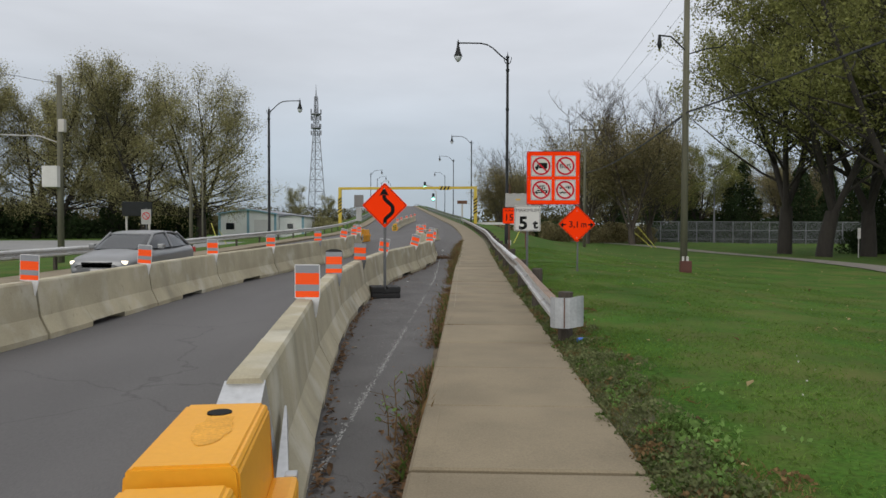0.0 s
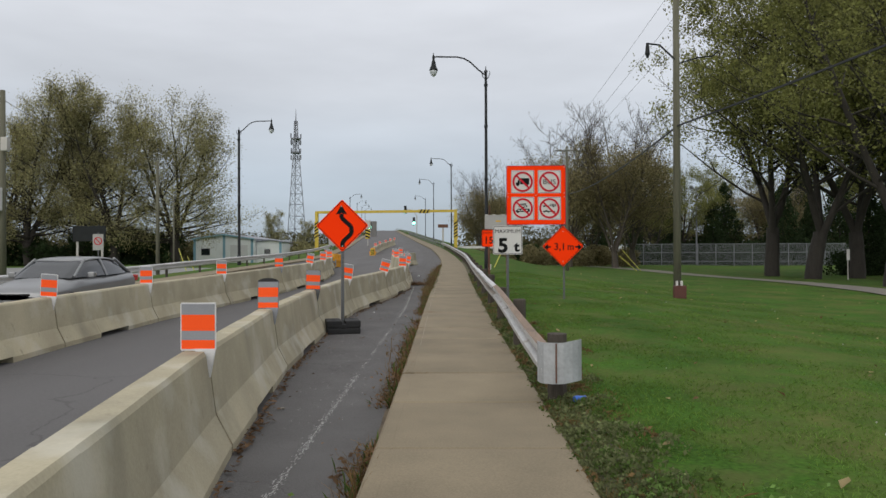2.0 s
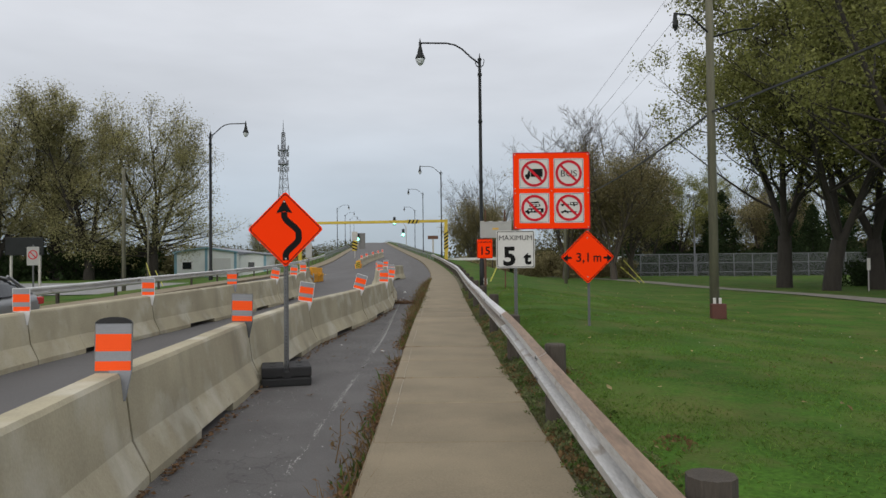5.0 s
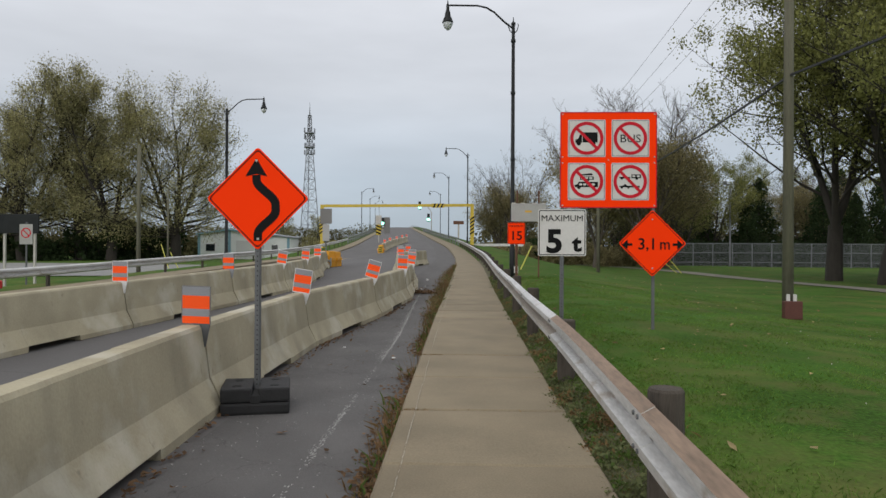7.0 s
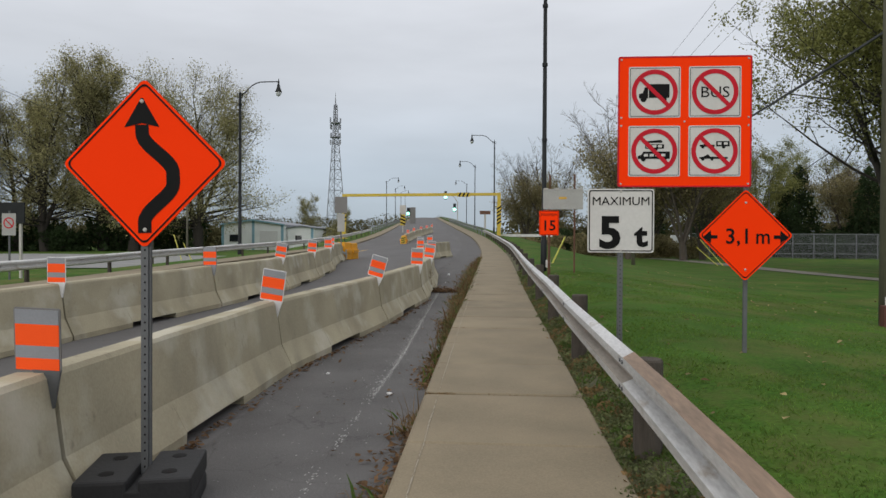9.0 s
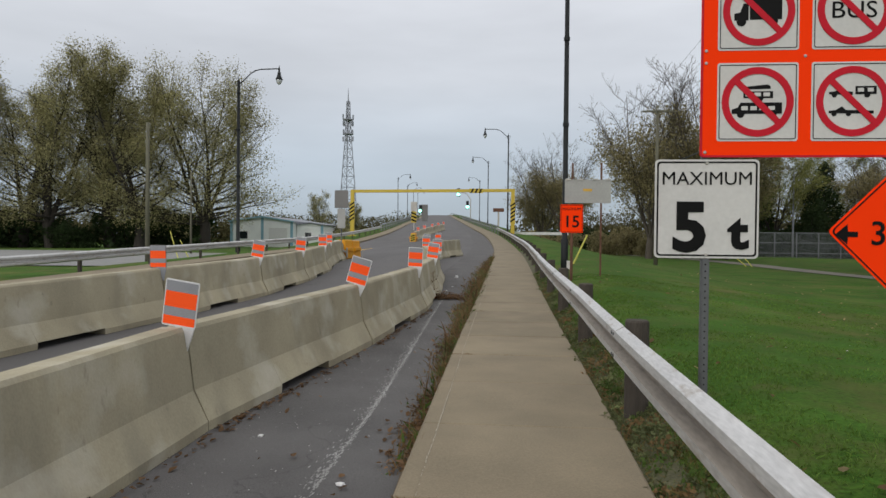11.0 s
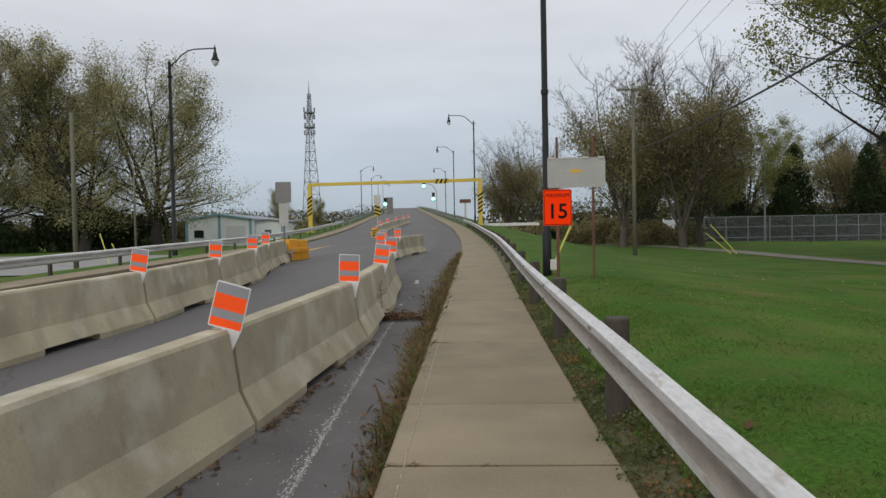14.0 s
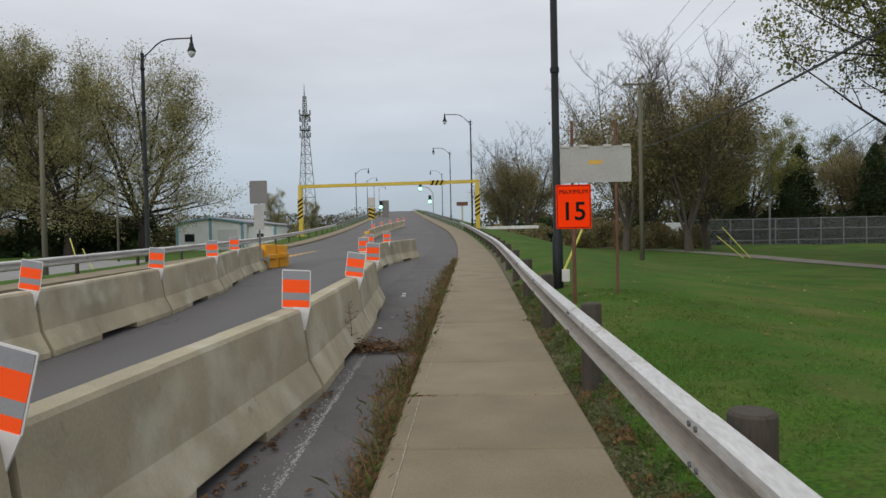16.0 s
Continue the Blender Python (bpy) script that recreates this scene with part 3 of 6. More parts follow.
def crash_cushion(x, y, heading, z):
    """A yellow plastic block with a stepped top and a steel nose behind it."""
    ob = thing("crash_cushion", "scuffed yellow plastic crash cushion bolted to a barrier end", "crash cushion", pose(x, y, z, 0, 0, heading), "crash cushions")
    for y0, y1, h in ((-0.94, 0.0, 0.86), (-1.92, -0.97, 0.815)):
        bm = B()
        loft(bm, [[(-0.27, q, 0.0), (0.27, q, 0.0), (0.27, q, 0.30), (0.22, q, 0.36), (0.20, q, h - 0.03), (0.175, q, h), (-0.175, q, h), (-0.20, q, h - 0.03), (-0.22, q, 0.36), (-0.27, q, 0.30)] for q in (y0 + 0.02, y1 - 0.02)])
        bmesh.ops.bevel(bm, geom=[e for e in bm.edges if e.calc_length() < 0.5 or abs(e.verts[0].co.y - e.verts[1].co.y) > 0.5], offset=0.012, segments=2, affect="EDGES")
        block = part("water_tank", bm, ["yellow_plastic"], ob)
        bm = B()
        tube(bm, [(0.0, (y0 + y1) / 2 + 0.27, h - 0.002), (0.0, (y0 + y1) / 2 + 0.27, h + 0.006)], 0.055, 16)
        part("filler_cap", bm, ["black"], block, "black filler hole")
        bm = B()
        n = 26
        bm.faces.new([bm.verts.new((0.02 + 0.075 * math.cos(2 * math.pi * k / n) * (1 + 0.35 * noise.noise((k * 0.7, y0, 0))), (y0 + y1) / 2 + 0.02 + 0.24 * math.sin(2 * math.pi * k / n) * (1 + 0.3 * noise.noise((k * 0.9, y0, 5))), h + 0.002)) for k in range(n)])
        part("dirt_stain", bm, ["scuff"], block, "grey-brown dirt below the filler hole")
        bm = B()
        box(bm, 0.21, 0.34, y0 + 0.15, y1 - 0.02, 0.33, 0.50, 0.03)
        box(bm, -0.34, -0.21, y0 + 0.15, y1 - 0.02, 0.33, 0.50, 0.03)
        part("side_lug", bm, ["yellow_plastic"], block)
    face = part("hazard_plate", box(B(), -0.2, 0.2, -1.94, -1.905, 0.1, 0.75, 0.01), ["yellow_steel"], ob)
    for k in range(3):
        zz = 0.12 + 0.19 * k
        part("stripe", plate(B(), [(-0.19, zz), (0.19, zz + 0.1), (0.19, zz + 0.19), (-0.19, zz + 0.09)], -1.946, -1.941), ["black"], face)
    bm = B()
    loft(bm, [[(-0.13, 0.0, 0.10), (0.13, 0.0, 0.10), (0.12, 0.0, 0.66), (-0.12, 0.0, 0.66)], [(-0.215, 0.56, 0.12), (0.215, 0.56, 0.12), (0.112, 0.56, 0.845), (-0.112, 0.56, 0.845)]])
    part("steel_hood", bm, ["galv"], ob, "galvanised steel hood")
    bm = B()
    for sx in (-1, 1):
        loft(bm, [[(sx * 0.21, 0.02, 0.25), (sx * 0.29, 0.02, 0.25), (sx * 0.29, 0.02, 0.34), (sx * 0.21, 0.02, 0.34)], [(sx * 0.19, 0.95, 0.52), (sx * 0.20, 0.95, 0.52), (sx * 0.19, 0.95, 0.60), (sx * 0.18, 0.95, 0.60)]])
        box(bm, sx * 0.30 - 0.03, sx * 0.30 + 0.03, -0.03, 0.05, 0.05, 0.50, 0.006)
    part("side_strut", bm, ["galv"], ob)
    return ob


crash_cushion(-1.248, 3.56, 9.5, prof(2.5) - 0.17)
crash_cushion(-7.5, 46.5, 172, road_z(-7.5, 48))
crash_cushion(-8.6, 79.9, 3, prof(79) - 0.17)


# ---- guard rails ----
def rail_run(name, path, label, posts, side, base, wood=True):
    """A W-shaped steel beam along a path, with its posts behind it."""
    ob = thing(name, label, "guard rail", group="guard rails")
    shape = [(0.0, 0.155), (0.012, 0.15), (0.075, 0.115), (0.078, 0.06), (0.01, 0.03), (0.01, -0.03), (0.078, -0.06), (0.075, -0.115), (0.012, -0.15), (0.0, -0.155), (0.006, -0.12), (0.066, -0.10), (0.066, -0.07), (0.0, -0.035), (0.0, 0.035), (0.066, 0.07), (0.066, 0.10), (0.006, 0.12)]
    step = 3.9
    n = max(1, round((path[-1] - path[0]) / step))
    for i in range(n):
        a, b = path[0] + (path[-1] - path[0]) * i / n, path[0] + (path[-1] - path[0]) * (i + 1) / n + 0.06
        bm = B()
        loft(bm, [[(base(q)[0] + side * sx, q, base(q)[1] + sz + (0.004 if i % 2 else 0)) for sx, sz in shape] for q in spread((a, b, 0.95))])
        for f in bm.faces:
            c = f.calc_center_median()
            if wood and c.y < 17.0 and c.z - base(c.y)[1] > 0.105:
                f.material_index = 1
            elif wood and c.y > 17.0 and abs(c.z - base(c.y)[1]) < 0.055:
                f.material_index = 2
        part("beam", bm, ["rail_steel", "rail_stain", "rail_valley"], ob)
        if a < 40 and wood:
            for dy in (0.05, 0.14):
                for dz in (-0.09, 0.09):
                    x, z = base(a + dy)
                    part("splice_bolt", tube(B(), [(x + side * 0.066, a + dy, z + dz), (x + side * 0.086, a + dy, z + dz)], 0.014, 8), ["post_steel"], ob)
    for q in posts:
        x, z = base(q)
        bm = B()
        if wood:
            h = 0.10 if 17 < q < 18 else random.uniform(0.18, 0.21)
            tube(bm, [(x - side * 0.115, q, z - 1.2), (x - side * 0.115, q, z + h - 0.015), (x - side * 0.115, q, z + h)], [0.10, 0.098, 0.088], 12)
            part("post", bm, ["wood_post"], ob, "weathered round timber post")
        else:
            box(bm, x - side * 0.14 - 0.04, x - side * 0.14 + 0.04, q - 0.07, q + 0.07, z - 1.2, z + 0.14, 0.005)
            part("post", bm, ["wood_post"], ob)
    return ob


def rail_r(q):
    return 1.045 - 0.01 * smooth01((q - 16) / 9) - bend(q), prof(q) + 0.445 + 0.145 * smooth01((q - 9) / 8) + 0.04 * smooth01((q - 20) / 5)


def rail_l(q):
    return RAIL_L - bend(q), prof(q) - 0.06 + 0.60


right_rail = rail_run("guard_rail", (9.1, 100), "galvanised steel guard rail on timber posts, rusty at a splice", [13.27, 17.15, 21.02, 24.85] + [28.75 + 3.93 * i for i in range(18)], -1, rail_r)
rail_run("guard_rail", (-20, 110), "galvanised steel guard rail behind the far sidewalk", [-18 + 4.6 * i for i in range(28)], 1, rail_l, wood=False)
x, z = rail_r(9.1)
bm = B()
curve = [(-0.10, 0.10), (-0.095, 0.02), (-0.06, -0.05), (0.02, -0.085), (0.12, -0.09), (0.21, -0.07), (0.27, -0.03), (0.31, 0.03)]
loft(bm, [[(x + px * k, 9.12 + py * k, z + dz + 0.02 * smooth01((px - 0.1) / 0.15)) for k, dz in ((1.0, -0.20), (1.0, 0.185), (0.97, 0.185), (0.97, -0.20))] for px, py in curve])
part("end_shoe", bm, ["shoe_steel"], right_rail, "dented flat steel end piece")
part("shoe_seam", box(B(), x + 0.045, x + 0.058, 9.02, 9.032, z - 0.19, z + 0.18), ["rust"], right_rail, "dark rust-stained seam")
bm = B()
tube(bm, [(x + 0.13, 9.5, z - 0.8), (x + 0.13, 9.5, z + 0.22)], 0.10, 10)
part("post", bm, ["wood_post"], right_rail)


def box_rail(name, y0, y1, xf, zf, label):
    ob = thing(name, label, "railing", group="bridge railings")
    for k, dz in enumerate((0.55, 0.95)):
        bm = B()
        loft(bm, [[(xf(q) + a, q, zf(q) + dz + b) for a, b in ((-0.07, -0.06), (0.07, -0.06), (0.07, 0.06), (-0.07, 0.06))] for q in spread((y0, y1, 8))])
        part("rail", bm, ["fence_steel"], ob)
    q = y0
    while q < min(y1, 230):
        part("post", box(B(), xf(q) - 0.08, xf(q) + 0.08, q - 0.06, q + 0.06, zf(q) - 0.3, zf(q) + 1.0), ["fence_steel"], ob)
        q += 5
    return ob


box_rail("bridge_railing", 100, 515, lambda q: 1.15 - bend(q), prof, "galvanised steel bridge railing beside the walk")
box_rail("bridge_railing", 110, 515, lambda q: RAIL_L - bend(q), lambda q: prof(q) - 0.15, "galvanised steel bridge railing across the road")
spur = thing("guard_rail", "short galvanised guard rail end turning away from the road", "guard rail", group="guard rails")
bm = B()
loft(bm, [[(a, q, prof(92) + 0.35 + dz) for q, dz in ((93 - 0.10 * a, -0.15), (93.05 - 0.1 * a, -0.15), (93.05 - 0.1 * a, 0.15), (93 - 0.1 * a, 0.15))] for a in (0.2, 2.5, 5.0, 6.6)])
part("beam", bm, ["rail_steel"], spur)
for a in (1.2, 3.6, 6.2):
    part("post", box(B(), a - 0.06, a + 0.06, 93.06 - 0.1 * a, 93.2 - 0.1 * a, prof(92) - 1.6, prof(92) + 0.45), ["wood_post"], spur)


# ---- street lamps ----
def street_lamp(x, y, z, side, h=9.6, reach=2.55, r=0.085):
    """A black pole with a cranked arm and a bell-shaped hanging head."""
    ob = thing("street_lamp", "black steel street lamp with cranked arm and bell-shaped hanging head", "street lamp", pose(x, y, z), "street lamps")
    bm = B()
    tube(bm, [(0, 0, -0.8), (0, 0, 0.9), (0, 0, 0.92), (0, 0, h)], [r * 1.3, r * 1.3, r, r * 0.76], 12)
    part("pole", bm, ["black_steel"], ob, smooth=True)
    for q in (0.45 * h, 0.72 * h, 0.93 * h):
        part("collar", tube(B(), [(0, 0, q), (0, 0, q + 0.10)], r * 1.12, 12), ["black_steel"], ob)
    bm = B()
    tube(bm, [(0, 0, h), (0, 0, h + 0.08), (0, 0, h + 0.12), (0, 0, h + 0.30)], [0.09, 0.09, 0.03, 0.012], 10)
    for s in (-1, 1):
        tube(bm, [(0, 0, h - 0.35), (s * 0.14, 0, h - 0.22), (s * 0.2, 0, h - 0.02), (s * 0.17, 0, h + 0.06)], [0.02, 0.02, 0.018, 0.012], 6)
    part("finial", bm, ["black_steel"], ob)
    bm = B()
    tube(bm, [(0, 0, h - 0.15), (side * 0.35, 0, h + 0.12), (side * 0.75, 0, h + 0.5), (side * 1.05, 0, h + 0.68), (side * 1.4, 0, h + 0.76), (side * (reach - 0.1), 0, h + 0.78), (side * reach, 0, h + 0.74)], [0.036] * 7, 8)
    part("arm", bm, ["black_steel"], ob, smooth=True)
    bm = B()
    tube(bm, [(side * reach, 0, h + q) for q in (0.98, 0.86, 0.80, 0.62, 0.50, 0.42, 0.36, 0.14, 0.10)], [0.012, 0.03, 0.06, 0.06, 0.10, 0.11, 0.12, 0.21, 0.22], 14)
    part("lamp_head", bm, ["black_steel"], ob, smooth=True)
    bm = B()
    tube(bm, [(side * reach, 0, h + q) for q in (0.12, 0.02, -0.12, -0.20)], [0.19, 0.19, 0.12, 0.02], 14)
    part("lamp_glass", bm, ["lamp_glass"], ob, smooth=True)
    return ob


lamp = street_lamp(1.79, 36.7, 0.79, -1, 9.6, 2.55)
part("junction_box", box(B(), 0.06, 0.22, -0.2, -0.1, -0.02, 0.24, 0.02), ["signwhite"], lamp, "small white junction box at the pole foot")
street_lamp(0.0, 92.0, prof(92) + 0.4, -1, 10.5)
street_lamp(-3.3, 131.0, prof(131) + 0.3, -1, 10.5)
street_lamp(-6.6, 178.0, prof(178), -1)
street_lamp(-16.5, 57.0, prof(57) - 0.3, 1, 10.6, r=0.115)
for q in (160, 205, 250, 300):
    street_lamp(-14.6 - bend(q), q, prof(q) - 0.2, 1)


# ---- height gantry ----
gantry = thing("height_gantry", "yellow steel height-limit gantry with black hazard stripes over the road", "gantry")
GX0, GX1, GY, GZ = -17.2, 0.55, 92.0, 6.95
for gx, ztop in ((GX0, GZ - 0.15), (GX1, GZ)):
    post = part("post", box(B(), gx - 0.2, gx + 0.2, GY - 0.2, GY + 0.2, 1.6, ztop + 0.17, 0.02), ["yellow_steel"], gantry)
    part("foot_plate", box(B(), gx - 0.45, gx + 0.45, GY - 0.4, GY + 0.4, 1.5, 1.9, 0.02), ["yellow_steel"], post)
    part("stripe_panel", box(B(), gx - 0.26, gx + 0.26, GY - 0.26, GY - 0.22, 3.3, 5.6), ["yellow_steel"], post)
    for k in range(5):
        zz = 3.45 + 0.42 * k
        bm = plate(B(), [(gx - 0.26, zz), (gx + 0.26, zz + 0.36), (gx + 0.26, zz + 0.56), (gx - 0.26, zz + 0.20)], GY - 0.27, GY - 0.262)
        part("stripe", bm, ["black"], post)
bm = B()
loft(bm, [[(q, GY + a, GZ - 0.13 * (GX1 - q) / 17.7 + b) for a, b in ((-0.16, -0.16), (0.16, -0.16), (0.16, 0.16), (-0.16, 0.16))] for q in (GX0 + 0.2, GX1 - 0.2)])
beam = part("beam", bm, ["yellow_steel"], gantry)
part("stripe_panel", box(B(), -4.2, -2.7, GY - 0.22, GY - 0.17, GZ - 0.30, GZ + 0.18), ["yellow_steel"], beam)
for k in range(3):
    q = -4.1 + 0.45 * k
    part("stripe", plate(B(), [(q, GZ - 0.30), (q + 0.2, GZ - 0.30), (q + 0.43, GZ + 0.18), (q + 0.23, GZ + 0.18)], GY - 0.23, GY - 0.222), ["black"], beam)


# ---- writing and signs ----
def letters(text, size, x, z, y, material, parent, bold=0.0, wide=1.0, center=True):
    cu = bpy.data.curves.new("letters", "FONT")
    cu.body, cu.size, cu.extrude, cu.offset = text, size, 0.0012, bold
    cu.align_x = "CENTER" if center else "LEFT"
    cu.resolution_u = 3
    tmp = bpy.data.objects.new("letters", cu)
    scene.collection.objects.link(tmp)
    me = bpy.data.meshes.new_from_object(tmp.evaluated_get(bpy.context.evaluated_depsgraph_get()))
    bpy.data.objects.remove(tmp)
    me.materials.clear()
    me.materials.append(M[material])
    ob = new("letters", me)
    ob.parent = parent
    ob.matrix_basis = pose(x, y, z, 90) @ Matrix.Diagonal((wide, 1, 1, 1))
    return ob


def bolt_heads(parent, places, y):
    for px, pz in places:
        bm = B()
        tube(bm, [(px, y, pz), (px, y - 0.006, pz)], [0.014, 0.009], 8)
        part("bolt", bm, ["sign_back"], parent)


def sign_post(parent, x, z0, z1, y=0.03, material="post_steel", holes=True):
    bm = B()
    for a, b in (((-0.032, -0.012), (0.0, 0.02)), ((0.012, 0.032), (0.0, 0.02)), ((-0.02, 0.02), (-0.012, 0.002))):
        box(bm, x + a[0], x + a[1], y + b[0], y + b[1], z0, z1)
    p = part("post", bm, [material], parent)
    if holes:
        bm = B()
        q = z0 + 0.1
        while q < z1:
            tube(bm, [(x, y - 0.0125, q), (x, y - 0.0135, q)], 0.007, 6)
            q += 0.05
        part("post_hole", bm, ["black"], p)
    return p


def ring(bm, cx, cz, r0, r1, y0, y1, n=40):
    loft(bm, [[(cx + r * math.cos(2 * math.pi * k / n), y, cz + r * math.sin(2 * math.pi * k / n)) for r, y in ((r0, y0), (r1, y0), (r1, y1), (r0, y1))] for k in range(n + 1)], caps=False)
    return bm


def slash(bm, cx, cz, r, w, y0, y1):
    a = r * 0.7071
    o = w * 0.35
    return plate(bm, [(cx - a - o, cz + a - o), (cx - a + o, cz + a + o), (cx + a + o, cz - a + o), (cx + a - o, cz - a - o)], y0, y1)


def diamond(cx, cz, r, rr=0.035):
    out = []
    for a0 in (0, 90, 180, 270):
        ca, sa = math.cos(radians(a0)), math.sin(radians(a0))
        tip = r - rr * 1.414 + 0.0
        for i in range(5):
            a = radians(a0 - 45 + 90 * i / 4)
            out.append((cx + tip * ca + rr * math.cos(a), cz + tip * sa + rr * math.sin(a)))
    return out


def diamond_face(parent, r, cz):
    part("face_plate", plate(B(), diamond(0, cz, r), 0.0, 0.004), ["orange"], parent)
    bm = B()
    outer, inner = diamond(0, cz, r - 0.022), diamond(0, cz, r - 0.036)
    loft(bm, [[(a[0], -0.003, a[1]), (b[0], -0.003, b[1]), (b[0], 0.0, b[1]), (a[0], 0.0, a[1])] for a, b in zip(outer + outer[:1], inner + inner[:1])], caps=False)
    part("border", bm, ["black"], parent, "black border line")


def curve_sign(x, y, z):
    """A temporary diamond sign with a winding arrow, on a rubber foot."""
    ob = thing("warning_sign", "orange diamond warning sign with winding arrow on rubber base", "road sign", pose(x, y, z))
    bm = B()
    box(bm, -0.33, 0.33, -0.30, 0.30, 0.0, 0.125, 0.03)
    foot = part("sign_base", bm, ["rubber"], ob, "black recycled rubber base with hand holes")
    foot.matrix_basis = pose(0, 0, 0, 0, 0, 14)
    for a, b in ((-0.33, -0.03), (0.03, 0.33)):
        part("upper_block", box(B(), a, b, -0.30, 0.30, 0.128, 0.265, 0.02), ["rubber"], foot)
    part("middle_web", box(B(), -0.05, 0.05, -0.3, 0.3, 0.11, 0.20, 0.01), ["rubber"], foot)
    for px in (-0.18, 0.18):
        for py in (-0.15, 0.16):
            part("hand_hole", tube(B(), [(px, py, 0.265), (px, py, 0.267)], 0.045, 12), ["black"], foot)
    sign_post(ob, 0.0, 0.15, 2.3, 0.02)
    cz, r = 2.136, 0.527
    diamond_face(ob, r, cz)
    # the arrow: an S-shaped band and a head
    pts, k = [], 28
    for i in range(k + 1):
        t = i / k
        zz = cz - 0.43 + 0.67 * t
        f = smooth01((t - 0.10) / 0.36) - smooth01((t - 0.56) / 0.36)
        pts.append((0.005 - 0.02 * t + 0.19 * f, zz))
    bm, rows = B(), []
    for i, p in enumerate(pts):
        a, b = Vector(pts[max(i - 1, 0)]), Vector(pts[min(i + 1, k)])
        d = (b - a).normalized()
        nx = Vector((d.y, -d.x)) * 0.043
        rows.append([(p[0] - nx.x, -0.003, p[1] - nx.y), (p[0] + nx.x, -0.003, p[1] + nx.y), (p[0] + nx.x, 0.0, p[1] + nx.y), (p[0] - nx.x, 0.0, p[1] - nx.y)])
    loft(bm, rows)
    ax, az = pts[-1]
    plate(bm, [(ax - 0.112, az - 0.015), (ax, az + 0.01), (ax + 0.112, az - 0.015), (ax + 0.006, az + 0.165), (ax - 0.006, az + 0.165)], -0.0032, 0.0)
    part("winding_arrow", bm, ["black"], ob)
    bolt_heads(ob, ((ax, az + 0.145), (0.005, cz - 0.41)), -0.003)
    return ob


curve_sign(-2.065, 16.45, prof(16.5) - 0.17)

board = thing("prohibition_board", "orange square board with four red-ringed prohibition symbols", "road sign", pose(2.297, 20.63, 0) @ Matrix.Translation((0, 0, 0.12)) @ Matrix.Diagonal((0.942, 1, 0.942, 1)))
W2 = 0.81
part("face_plate", plate(B(), rounded(2 * W2, 1.62, 0.03, 0, 3.14), 0.0, 0.006), ["orange"], board)
part("bracket", box(B(), -0.79, -0.742, 0.012, 0.05, 2.2, 3.9, 0.004), ["post_steel"], board)
part("post", box(B(), 0.737, 0.785, 0.012, 0.05, -0.3, 3.9, 0.004), ["post_steel"], board)
bm = B()
o, i2 = rounded(1.62, 1.62, 0.03, 0, 3.14), rounded(1.585, 1.585, 0.02, 0, 3.14)
loft(bm, [[(a[0], -0.004, a[1]), (b[0], -0.004, b[1]), (b[0], 0.0, b[1]), (a[0], 0.0, a[1])] for a, b in zip(o + o[:1], i2 + i2[:1])], caps=False)
part("border", bm, ["red"], board)
bolt_heads(board, [(sx * 0.77, 3.14 + q) for sx in (-1, 1) for q in (-0.77, -0.05, 0.05, 0.77)] + [(0, 3.14)], -0.004)


